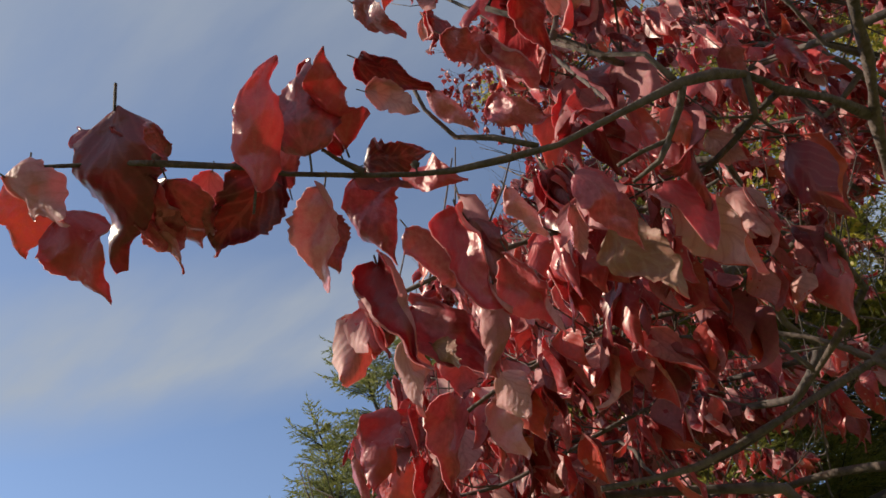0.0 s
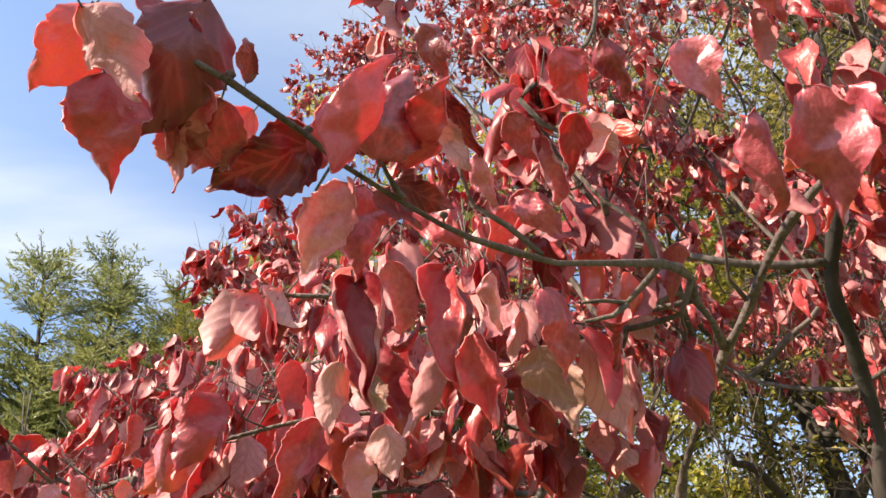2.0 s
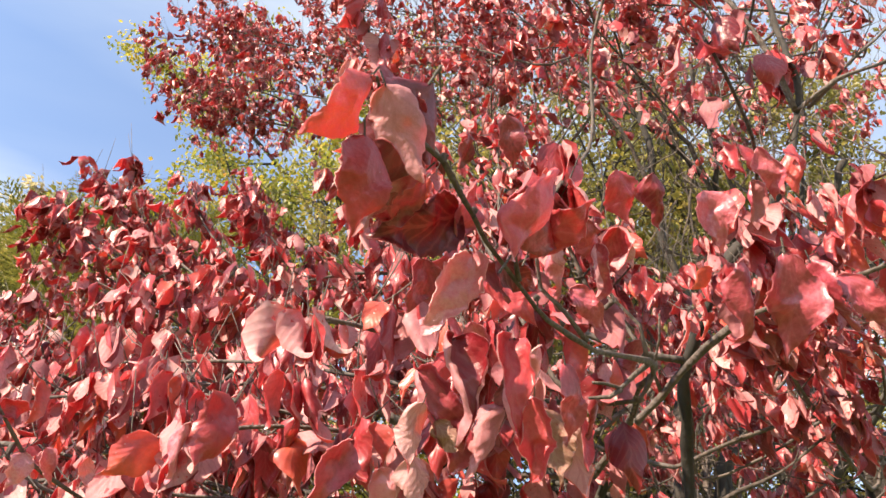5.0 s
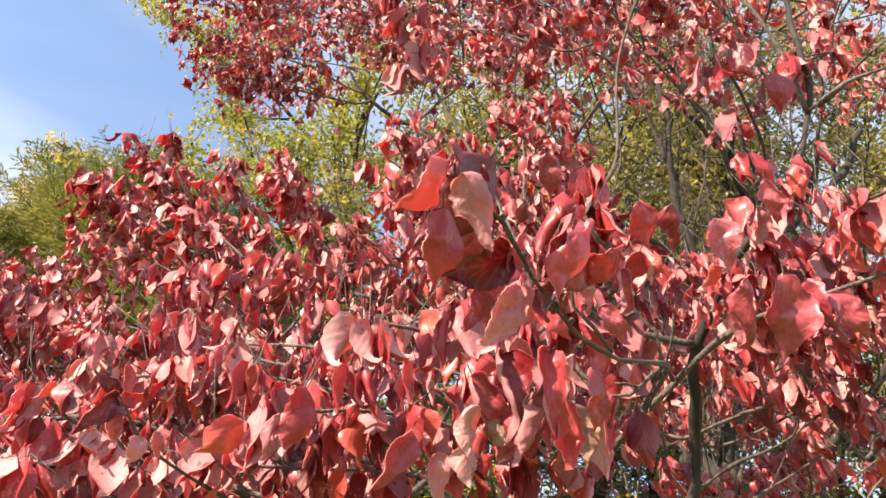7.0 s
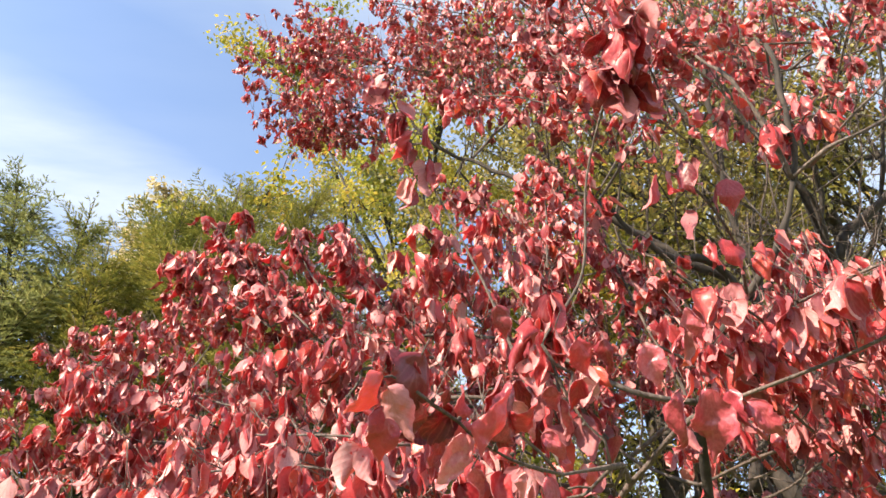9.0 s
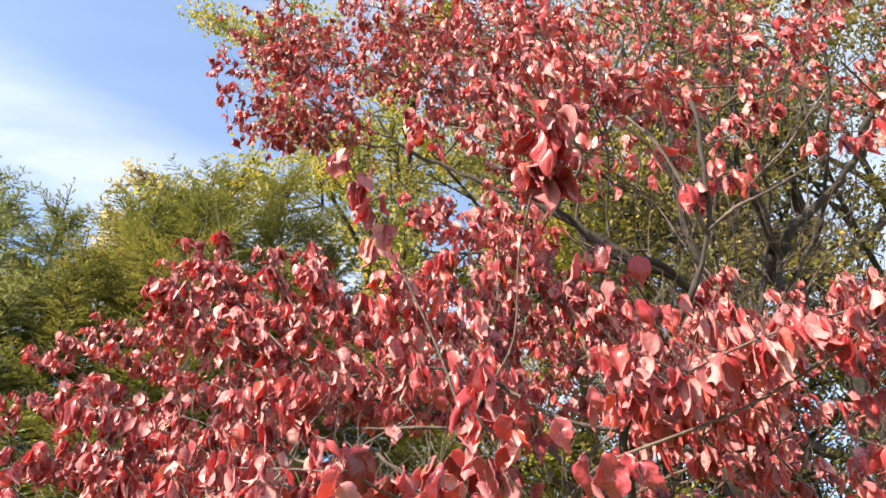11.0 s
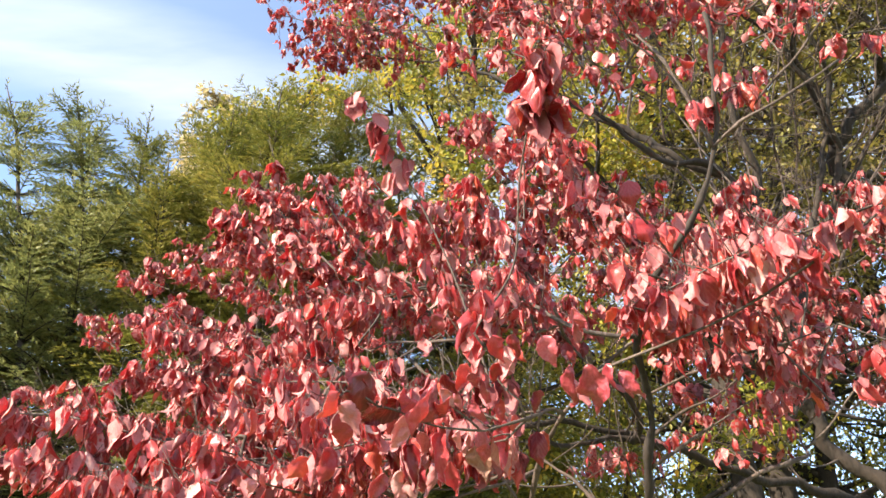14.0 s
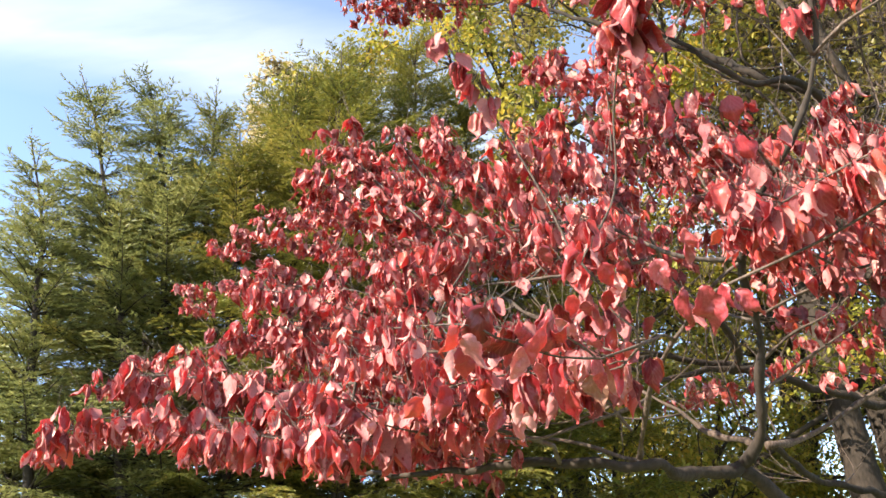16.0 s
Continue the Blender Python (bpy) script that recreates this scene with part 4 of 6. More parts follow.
front_leaf((-0.278, 0.334, 1.980), (-0.270, 0.307, 2.000), 0.50, 1, 0, 0.3)
front_leaf((-0.292, 0.388, 2.020), (-0.328, 0.409, 1.983), 0.50, -1, 0, 0.3)
front_leaf((-0.249, 0.426, 2.017), (-0.326, 0.418, 1.969), 0.72, 1, 0, 0.3)
front_leaf((-0.222, 0.375, 1.925), (-0.165, 0.338, 2.015), 0.34, 1, 20, 0.4)
front_leaf((-0.190, 0.402, 1.962), (-0.158, 0.362, 2.040), 0.70, 1, 0, 0.5)
front_leaf((-0.176, 0.430, 1.985), (-0.136, 0.356, 1.985), 0.60, 1, 0, 0.4)
front_leaf((-0.199, 0.451, 2.013), (-0.175, 0.387, 2.053), 0.50, 1, 0, 0.3)
front_leaf((-0.250, 0.438, 1.999), (-0.226, 0.396, 2.045), 0.50, 1, 20, 0.3)
front_leaf((-0.154, 0.439, 2.048), (-0.120, 0.471, 2.021), 0.60, -1, 0, 0.3)
front_leaf((-0.193, 0.475, 2.012), (-0.140, 0.492, 2.001), 0.60, 1, 0, 0.3)
front_leaf((-0.148, 0.428, 2.081), (-0.111, 0.474, 2.046), 0.55, 1, 0, 0.3)
front_leaf((-0.082, 0.473, 2.098), (-0.053, 0.510, 2.064), 0.60, 1, 10, 0.3)
front_leaf((-0.114, 0.480, 2.053), (-0.100, 0.519, 2.017), 0.50, 1, 0, 0.3)
front_leaf((-0.011, 0.510, 2.136), (-0.020, 0.558, 2.097), 0.50, 1, 0, 0.3)
front_leaf((0.006, 0.544, 2.158), (0.033, 0.569, 2.130), 0.70, -1, 0, 0.3)
front_leaf((-0.223, 0.454, 1.994), (-0.266, 0.478, 1.926), 0.68, 1, 0, 0.3)
front_leaf((-0.208, 0.477, 2.008), (-0.172, 0.510, 1.995), 0.60, -1, 0, 0.3)
front_leaf((-0.229, 0.521, 1.942), (-0.211, 0.517, 1.838), 0.56, 2, 0, 0.6)
front_leaf((-0.154, 0.551, 1.975), (-0.150, 0.552, 1.868), 0.50, 1, 0, 0.5)
front_leaf((-0.244, 0.592, 1.948), (-0.197, 0.609, 1.851), 0.55, 1, 0, 0.4)
front_leaf((-0.229, 0.586, 1.886), (-0.202, 0.592, 1.854), 0.60, -2, 0, 0.3)
front_leaf((-0.200, 0.536, 1.978), (-0.189, 0.582, 1.922), 0.50, 1, 0, 0.4)
front_leaf((-0.148, 0.554, 1.963), (-0.140, 0.596, 1.889), 0.45, 1, -10, 0.4)
front_leaf((-0.110, 0.573, 1.988), (-0.101, 0.608, 1.942), 0.60, 1, 0, 0.3)
front_leaf((-0.126, 0.567, 1.914), (-0.123, 0.601, 1.842), 0.55, 1, 0, 0.3)
front_leaf((-0.154, 0.582, 1.908), (-0.191, 0.608, 1.843), 0.60, -1, 0, 0.3)
front_leaf((-0.059, 0.614, 1.998), (-0.037, 0.654, 1.920), 0.42, 1, 0, 0.4)
front_leaf((-0.082, 0.644, 1.994), (-0.095, 0.675, 1.951), 0.50, -1, 0, 0.3)
front_leaf((-0.064, 0.681, 1.974), (-0.038, 0.723, 1.902), 0.68, -2, 0, 0.2)
front_leaf((-0.002, 0.748, 2.026), (0.030, 0.792, 1.926), 0.55, -1, 0, 0.3)
front_leaf((0.116, 0.707, 2.125), (0.107, 0.754, 2.069), 0.50, 1, 0, 0.3)
front_leaf((0.054, 0.737, 2.061), (0.069, 0.762, 2.021), 0.60, -1, 0, 0.3)
front_leaf((-0.247, 0.567, 1.893), (-0.261, 0.597, 1.839), 0.50, -1, 0, 0.3)
front_leaf((-0.261, 0.489, 2.012), (-0.273, 0.515, 1.967), 0.90, 1, 0, 0.2)
front_leaf((-0.439, 0.776, 2.004), (-0.445, 0.741, 1.900), 0.58, 2, 0, 0.4)
front_leaf((-0.473, 0.749, 1.943), (-0.485, 0.775, 1.883), 0.40, 1, 0, 0.3)
front_leaf((-0.297, 0.703, 1.918), (-0.334, 0.726, 1.839), 0.55, 1, 0, 0.4)
front_leaf((-0.257, 0.725, 1.896), (-0.250, 0.740, 1.832), 0.55, 1, 0, 0.3)
front_leaf((-0.224, 0.690, 1.899), (-0.220, 0.712, 1.850), 0.70, -1, 0, 0.3)
front_leaf((-0.225, 0.504, 2.048), (-0.227, 0.549, 1.974), 0.60, 1, 0, 0.2)
front_leaf((-0.184, 0.517, 2.026), (-0.131, 0.523, 1.982), 0.42, 1, 0, 0.3)
front_leaf((-0.165, 0.458, 2.242), (-0.142, 0.497, 2.197), 0.50, 1, 0, 0.4)
front_leaf((-0.027, 0.464, 2.186), (0.004, 0.497, 2.132), 0.60, 1, 0, 0.3)
front_leaf((0.021, 0.458, 2.187), (0.042, 0.497, 2.133), 0.70, 1, 0, 0.3)
front_leaf((0.094, 0.467, 2.183), (0.131, 0.500, 2.117), 0.60, 1, 0, 0.3)
front_leaf((-0.055, 0.501, 2.091), (-0.037, 0.537, 2.034), 0.60, 1, 0, 0.3)
front_leaf((-0.085, 0.524, 2.036), (-0.044, 0.531, 1.993), 0.50, 1, 0, 0.3)
front_leaf((0.171, 0.426, 2.244), (0.202, 0.461, 2.185), 0.45, 1, 0, 0.3)
front_leaf((0.178, 0.464, 2.223), (0.195, 0.501, 2.173), 0.60, -1, 0, 0.3)
front_leaf((0.165, 0.519, 2.128), (0.192, 0.565, 2.030), 0.50, 1, -38, 0.6)
front_leaf((0.204, 0.487, 2.120), (0.232, 0.550, 2.005), 0.48, 1, 15, 0.5)
front_leaf((0.246, 0.493, 2.120), (0.285, 0.530, 2.035), 0.46, 1, 42, 0.6)
front_leaf((0.182, 0.589, 2.118), (0.215, 0.604, 2.046), 0.46, -1, -30, 0.5)
front_leaf((0.276, 0.495, 2.100), (0.332, 0.490, 2.026), 0.42, 1, -20, 0.6)
front_leaf((-0.686, 0.788, 1.964), (-0.713, 0.754, 1.976), 0.50, 1, 0, 0.4)
front_leaf((-0.689, 0.787, 1.962), (-0.717, 0.766, 1.898), 0.60, 1, 0, 0.4)
front_leaf((-0.690, 0.800, 1.963), (-0.652, 0.813, 1.974), 0.50, 1, 0, 0.4)
front_leaf((-0.691, 0.798, 1.965), (-0.685, 0.822, 1.908), 0.60, 1, 0, 0.4)
front_leaf((-0.657, 0.857, 1.941), (-0.661, 0.862, 1.897), 0.60, 1, 0, 0.4)
front_leaf((-0.639, 0.866, 1.953), (-0.622, 0.896, 1.920), 0.50, 1, 0, 0.4)
front_leaf((-0.595, 0.906, 1.966), (-0.593, 0.926, 1.931), 0.50, -1, 0, 0.4)
bud((-0.290, 0.332, 1.990), 0.0042)
bud((-0.245, 0.389, 1.991), 0.0042)
bud((-0.147, 0.485, 1.981), 0.0042)
bud((-0.193, 0.421, 1.996), 0.0042)
bough([(0.02, 0.80, 2.10), (-0.10, 0.85, 2.55), (-0.25, 0.86, 2.93), (-0.33, 0.78, 3.05), (-0.38, 0.72, 3.12)], 0.0048, 0.0026, every=0.09, reach=0.07, size=0.092, near=True, start=0.68)
bough([(-0.00, 0.59, 2.19), (-0.06, 0.56, 2.23), (0.06, 0.62, 2.45), (0.09, 0.58, 2.70), (0.12, 0.40, 2.86), (0.13, 0.32, 2.93)], 0.0045, 0.0026, every=0.05, reach=0.07, size=0.112, leaves=6, near=True, start=0.78)
bough([(0.89, 0.25, 2.41), (0.72, 0.32, 2.38), (0.58, 0.40, 2.36), (0.43, 0.48, 2.31)], 0.005, 0.003, every=0.055, reach=0.06, size=0.082, near=True)
bough([(0.60, 0.90, 2.62), (0.48, 0.70, 2.62), (0.38, 0.60, 2.66), (0.28, 0.52, 2.66)], 0.006, 0.003, every=0.1, reach=0.1, size=0.082, leaves=4, near=True)
bough([(0.68, 0.90, 2.45), (0.55, 0.79, 2.47), (0.45, 0.72, 2.47)], 0.005, 0.003, every=0.06, reach=0.08, size=0.085, near=True)
bough([(0.66, 0.98, 2.38), (0.53, 0.88, 2.40), (0.42, 0.82, 2.41)], 0.005, 0.003, every=0.06, reach=0.08, size=0.085, near=True)
bough([(0.03, 0.66, 2.13), (-0.02, 0.62, 2.20), (-0.05, 0.60, 2.30)], 0.005, 0.003, every=0.06, reach=0.08, size=0.082, near=True)
bough([(0.10, 0.72, 2.03), (-0.02, 0.78, 2.05), (-0.15, 0.78, 2.10), (-0.26, 0.74, 2.10), (-0.34, 0.70, 2.08)], 0.006, 0.003, every=0.055, reach=0.09, size=0.082, near=True)
bough([(0.09, 0.90, 2.00), (-0.05, 0.95, 2.02), (-0.20, 0.95, 2.06), (-0.36, 0.93, 2.05), (-0.48, 0.92, 2.02)], 0.006, 0.003, every=0.06, reach=0.1, size=0.082, near=True)
bough([(-0.30, 1.91, 1.97), (-0.81, 2.30, 2.10), (-1.25, 2.58, 2.22), (-1.73, 2.62, 2.32), (-2.17, 2.57, 2.37), (-2.56, 2.46, 2.27)], 0.012, 0.003, every=0.045, reach=0.16, size=0.088)
bough([(-0.21, 1.48, 2.00), (-0.59, 1.72, 2.14), (-1.02, 2.04, 2.34), (-1.45, 2.18, 2.46), (-1.80, 2.22, 2.54), (-2.15, 2.21, 2.52)], 0.012, 0.003, every=0.048, reach=0.16, size=0.088)
bough([(-0.05, 1.70, 2.27), (-0.50, 1.99, 2.52), (-1.02, 2.28, 2.77), (-1.51, 2.46, 3.03)], 0.013, 0.003, every=0.065, reach=0.18, size=0.08)
bough([(0.36, 2.03, 2.90), (-0.04, 2.34, 3.04), (-0.52, 2.67, 3.13), (-1.17, 3.02, 3.45), (-1.71, 3.14, 3.68)], 0.013, 0.003, every=0.065, reach=0.18, size=0.08)
bough([(0.27, 2.19, 2.89), (-0.21, 2.44, 3.10), (-0.83, 2.65, 3.36), (-1.34, 2.83, 3.73)], 0.012, 0.003, every=0.06, size=0.08)
bough([(-0.39, 2.01, 2.99), (-0.82, 2.18, 3.27), (-1.16, 2.23, 3.59)], 0.010, 0.003, every=0.06, reach=0.14, size=0.08)
bough([(-0.21, 1.91, 2.98), (-0.58, 2.09, 3.26), (-0.87, 2.18, 3.61)], 0.010, 0.003, every=0.05, reach=0.14, size=0.08)
bough([(0.05, 1.89, 2.98), (-0.32, 2.06, 3.31), (-0.57, 2.12, 3.64)], 0.010, 0.003, every=0.055, reach=0.16, size=0.08)
bough([(-0.10, 1.63, 2.17), (-0.43, 1.85, 2.37), (-0.83, 2.16, 2.60), (-1.24, 2.28, 2.76), (-1.58, 2.36, 2.76)], 0.012, 0.003, every=0.06, reach=0.18, size=0.08)
bough([(-0.55, 1.95, 2.36), (-1.06, 2.25, 2.59), (-1.53, 2.38, 2.73), (-1.86, 2.47, 2.72)], 0.010, 0.003, every=0.06, reach=0.15, size=0.08)
bough([(0.45, 1.60, 2.50), (0.29, 1.70, 2.78), (0.05, 1.81, 3.02), (-0.24, 1.93, 3.26), (-0.50, 1.93, 3.48)], 0.012, 0.003, every=0.06, size=0.08)
bough([(0.29, 1.34, 2.63), (0.13, 1.40, 2.95), (0.00, 1.39, 3.19)], 0.010, 0.003, every=0.06, reach=0.18, size=0.08)
bough([(0.23, 1.43, 2.57), (0.21, 1.40, 2.89), (0.23, 1.37, 3.21), (0.24, 1.38, 3.47)], 0.009, 0.003, every=0.06, reach=0.12, size=0.08)
bough([(0.66, 1.48, 2.62), (0.56, 1.46, 2.89), (0.48, 1.44, 3.15), (0.42, 1.44, 3.38)], 0.009, 0.003, reach=0.16, size=0.08)
bough([(0.85, 1.69, 2.91), (0.76, 1.69, 3.13), (0.68, 1.70, 3.33)], 0.008, 0.003, every=0.08, reach=0.15, size=0.08)
bough([(0.30, 1.18, 2.50), (0.11, 1.30, 2.68), (-0.16, 1.37, 2.74), (-0.40, 1.47, 2.72)], 0.010, 0.003, every=0.06, reach=0.18, size=0.08)
bough([(0.05, 0.87, 2.08), (-0.16, 1.00, 2.19), (-0.39, 1.14, 2.29), (-0.65, 1.29, 2.35)], 0.010, 0.003, every=0.06, reach=0.18, size=0.08)
bough([(-0.03, 1.14, 2.04), (-0.27, 1.08, 2.14), (-0.52, 1.14, 2.21), (-0.76, 1.23, 2.22)], 0.009, 0.003, every=0.06, reach=0.15, size=0.08)
bough([(-0.14, 1.31, 1.91), (-0.43, 1.24, 2.00), (-0.66, 1.31, 2.07), (-0.93, 1.30, 2.05)], 0.009, 0.003, every=0.06, reach=0.13, size=0.08)
bough([(1.34, 1.58, 2.51), (0.99, 1.33, 2.52), (0.76, 1.18, 2.56), (0.60, 1.11, 2.69)], 0.010, 0.003, every=0.06, reach=0.18, size=0.08)
bough([(1.23, 1.46, 2.34), (0.86, 1.18, 2.38), (0.65, 1.03, 2.42), (0.47, 1.00, 2.46)], 0.010, 0.003, reach=0.16, size=0.08)
bough([(1.32, 1.45, 2.78), (1.11, 1.27, 2.89), (1.00, 1.19, 3.05)], 0.008, 0.003, every=0.08, reach=0.16, size=0.08)
bough([(1.54, 2.28, 2.45), (1.20, 2.12, 2.50), (1.00, 2.09, 2.53)], 0.008, 0.003, every=0.08, reach=0.18, size=0.08)
bough([(1.25, 3.35, 2.47), (0.99, 3.22, 2.49), (0.77, 3.11, 2.44)], 0.006, 0.003, reach=0.18, size=0.08)
bough([(1.79, 2.88, 2.37), (1.40, 2.72, 2.42), (1.14, 2.58, 2.46)], 0.006, 0.003, every=0.12, size=0.08)
bough([(0.60, 3.12, 5.82), (0.08, 3.21, 6.19), (-0.56, 3.29, 6.42), (-1.08, 3.43, 6.53)], 0.012, 0.004, every=0.06, reach=0.3, size=0.076, leaves=6)
bough([(-0.10, 3.18, 5.54), (-0.54, 3.29, 5.85), (-1.04, 3.38, 6.02)], 0.012, 0.004, every=0.06, reach=0.28, size=0.076, leaves=6)
bough([(-0.10, 3.23, 5.47), (-0.53, 3.33, 5.60), (-0.93, 3.46, 5.68)], 0.012, 0.004, size=0.076, leaves=6)
bough([(0.90, 3.72, 6.86), (0.03, 3.82, 7.36), (-0.85, 4.04, 7.69)], 0.012, 0.004, every=0.06, reach=0.3, size=0.076, leaves=6)
bough([(0.28, 3.00, 5.90), (-0.32, 3.11, 6.20), (-0.85, 3.19, 6.36)], 0.012, 0.004, every=0.08, reach=0.25, size=0.076, leaves=6)
bough([(1.22, 2.59, 6.06), (0.68, 2.72, 6.34), (0.10, 2.87, 6.59), (-0.44, 3.01, 6.84)], 0.012, 0.004, every=0.06, reach=0.3, size=0.076, leaves=6)
bough([(0.98, 2.79, 5.70), (0.51, 2.86, 6.03), (-0.15, 3.04, 6.42)], 0.012, 0.004, every=0.06, reach=0.3, size=0.076, leaves=6)
bough([(1.14, 2.60, 6.13), (0.63, 2.80, 6.50), (-0.03, 3.02, 6.73)], 0.012, 0.004, every=0.06, reach=0.3, size=0.076, leaves=6)
bough([(0.29, 3.25, 6.31), (-0.38, 3.55, 6.68), (-0.96, 3.82, 6.89)], 0.012, 0.004, every=0.06, reach=0.35, size=0.076, leaves=6)
bough([(1.00, 2.74, 6.17), (0.40, 3.02, 6.54), (-0.26, 3.31, 6.92)], 0.012, 0.004, reach=0.35, size=0.076, leaves=6)
bough([(1.10, 1.98, 4.70), (0.72, 2.03, 4.90), (0.33, 2.17, 4.97), (-0.00, 2.34, 4.96)], 0.010, 0.003, reach=0.22, size=0.078)
bough([(1.25, 1.71, 4.53), (0.97, 1.75, 4.72), (0.63, 1.88, 4.97)], 0.010, 0.003, reach=0.22, size=0.078)
bough([(1.09, 1.11, 3.82), (0.96, 1.13, 4.00), (0.79, 1.20, 4.13)], 0.009, 0.003, every=0.08, reach=0.16, size=0.08)
bough([(1.70, 0.98, 4.07), (1.47, 0.95, 4.17), (1.20, 0.97, 4.20)], 0.009, 0.003, every=0.12, size=0.08)
bough([(1.04, 0.73, 3.21), (0.90, 0.72, 3.17), (0.78, 0.75, 3.14)], 0.006, 0.003, reach=0.1, size=0.08)
bough([(1.69, 0.75, 3.49), (1.51, 0.75, 3.44), (1.29, 0.75, 3.40)], 0.007, 0.003, every=0.12, reach=0.14, size=0.08)
bough([(0.61, 1.28, 3.73), (0.42, 1.28, 3.94), (0.23, 1.37, 4.20)], 0.009, 0.003, size=0.08)
bough([(1.20, 0.94, 3.83), (0.93, 0.99, 3.84), (0.71, 1.09, 3.93)], 0.009, 0.003, every=0.1, size=0.08)
bough([(1.47, 1.13, 3.89), (1.23, 1.26, 3.83), (1.02, 1.35, 3.80)], 0.008, 0.003, every=0.12, size=0.08)
bough([(0.91, 1.45, 4.21), (0.69, 1.61, 4.42), (0.43, 1.78, 4.46)], 0.008, 0.003, every=0.08, size=0.08)
bough([(0.39, 1.30, 3.74), (0.17, 1.44, 3.97), (-0.05, 1.62, 4.13)], 0.008, 0.003, every=0.08, size=0.08)
bough([(-0.43, 1.46, 2.42), (-0.68, 1.73, 2.61), (-0.97, 2.00, 2.80), (-1.25, 2.20, 2.92), (-1.50, 2.32, 2.98)], 0.010, 0.003, every=0.06, reach=0.16, size=0.08)
bough([(-0.61, 1.54, 2.35), (-0.89, 1.82, 2.53), (-1.17, 2.03, 2.64), (-1.38, 2.15, 2.69)], 0.009, 0.003, every=0.06, reach=0.14, size=0.08)
bough([(-0.39, 1.40, 2.14), (-0.56, 1.42, 2.18), (-0.75, 1.54, 2.27), (-0.97, 1.85, 2.45), (-1.22, 2.14, 2.68)], 0.009, 0.003, reach=0.13, size=0.08)
bough([(-0.11, 1.37, 2.56), (-0.30, 1.29, 2.41), (-0.43, 1.18, 2.26), (-0.51, 1.20, 2.27)], 0.008, 0.003, every=0.08, reach=0.12, size=0.08)
bough([(-0.48, 1.31, 2.03), (-0.66, 1.22, 2.04), (-0.76, 1.17, 2.07), (-0.82, 1.12, 2.08), (-0.87, 1.10, 2.12)], 0.006, 0.003, every=0.08, reach=0.1, size=0.085, leaves=4)
bough([(-0.23, 1.20, 2.06), (-0.39, 1.14, 2.03), (-0.50, 1.12, 2.02), (-0.57, 1.08, 2.02)], 0.006, 0.003, every=0.09, reach=0.09, size=0.085, leaves=4)
bough([(2.00, 3.20, 3.60), (1.77, 3.26, 3.72), (1.54, 3.33, 3.80)], 0.005, 0.003, every=0.055, reach=0.16, size=0.078)
bough([(2.06, 3.20, 3.25), (1.85, 3.35, 3.38), (1.64, 3.49, 3.47)], 0.005, 0.003, every=0.055, reach=0.16, size=0.078)
bough([(1.63, 3.20, 3.98), (1.55, 3.45, 4.08), (1.48, 3.70, 4.14)], 0.005, 0.003, every=0.055, reach=0.16, size=0.078)
bough([(1.61, 3.54, 3.83), (1.47, 3.63, 3.94), (1.33, 3.72, 4.02)], 0.005, 0.003, every=0.055, reach=0.16, size=0.078)
bough([(1.74, 3.58, 3.79), (1.67, 3.78, 3.86), (1.60, 3.98, 3.90)], 0.005, 0.003, every=0.055, reach=0.16, size=0.078)
bough([(2.32, 3.36, 3.17), (2.47, 3.45, 3.22), (2.63, 3.54, 3.24)], 0.005, 0.003, every=0.055, reach=0.16, size=0.078)
bough([(2.32, 3.25, 3.99), (2.54, 3.16, 4.13), (2.76, 3.08, 4.23)], 0.005, 0.003, every=0.055, reach=0.16, size=0.078)
bough([(1.86, 2.69, 3.48), (1.76, 2.56, 3.58), (1.65, 2.43, 3.66)], 0.005, 0.003, every=0.055, reach=0.16, size=0.078)
bough([(2.38, 3.40, 3.48), (2.50, 3.49, 3.54), (2.63, 3.58, 3.57)], 0.005, 0.003, every=0.055, reach=0.16, size=0.078)
bough([(2.27, 3.64, 3.59), (2.27, 3.81, 3.66), (2.27, 3.99, 3.69)], 0.005, 0.003, every=0.055, reach=0.16, size=0.078)
bough([(2.15, 3.75, 4.05), (2.07, 3.92, 4.16), (1.99, 4.09, 4.25)], 0.005, 0.003, every=0.055, reach=0.16, size=0.078)
bough([(1.30, 3.38, 3.71), (1.11, 3.25, 3.81), (0.92, 3.12, 3.87)], 0.005, 0.003, every=0.055, reach=0.16, size=0.078)
bough([(1.77, 2.58, 3.21), (1.61, 2.42, 3.35), (1.45, 2.25, 3.45)], 0.005, 0.003, every=0.055, reach=0.16, size=0.078)
bough([(2.22, 2.53, 3.37), (2.39, 2.47, 3.49), (2.57, 2.41, 3.57)], 0.005, 0.003, every=0.055, reach=0.16, size=0.078)
bough([(2.38, 2.67, 3.09), (2.46, 2.52, 3.15), (2.54, 2.37, 3.18)], 0.005, 0.003, every=0.055, reach=0.16, size=0.078)
bough([(1.78, 3.92, 3.68), (1.91, 4.10, 3.76), (2.04, 4.28, 3.80)], 0.005, 0.003, every=0.055, reach=0.16, size=0.078)
bough([(2.49, 2.70, 3.61), (2.50, 2.51, 3.71), (2.50, 2.32, 3.78)], 0.005, 0.003, every=0.055, reach=0.16, size=0.078)
bough([(1.33, 3.65, 3.77), (1.22, 3.82, 3.88), (1.10, 4.00, 3.97)], 0.005, 0.003, every=0.055, reach=0.16, size=0.078)
bough([(1.16, 3.32, 3.96), (0.95, 3.43, 4.05), (0.75, 3.54, 4.12)], 0.005, 0.003, every=0.055, reach=0.16, size=0.078)
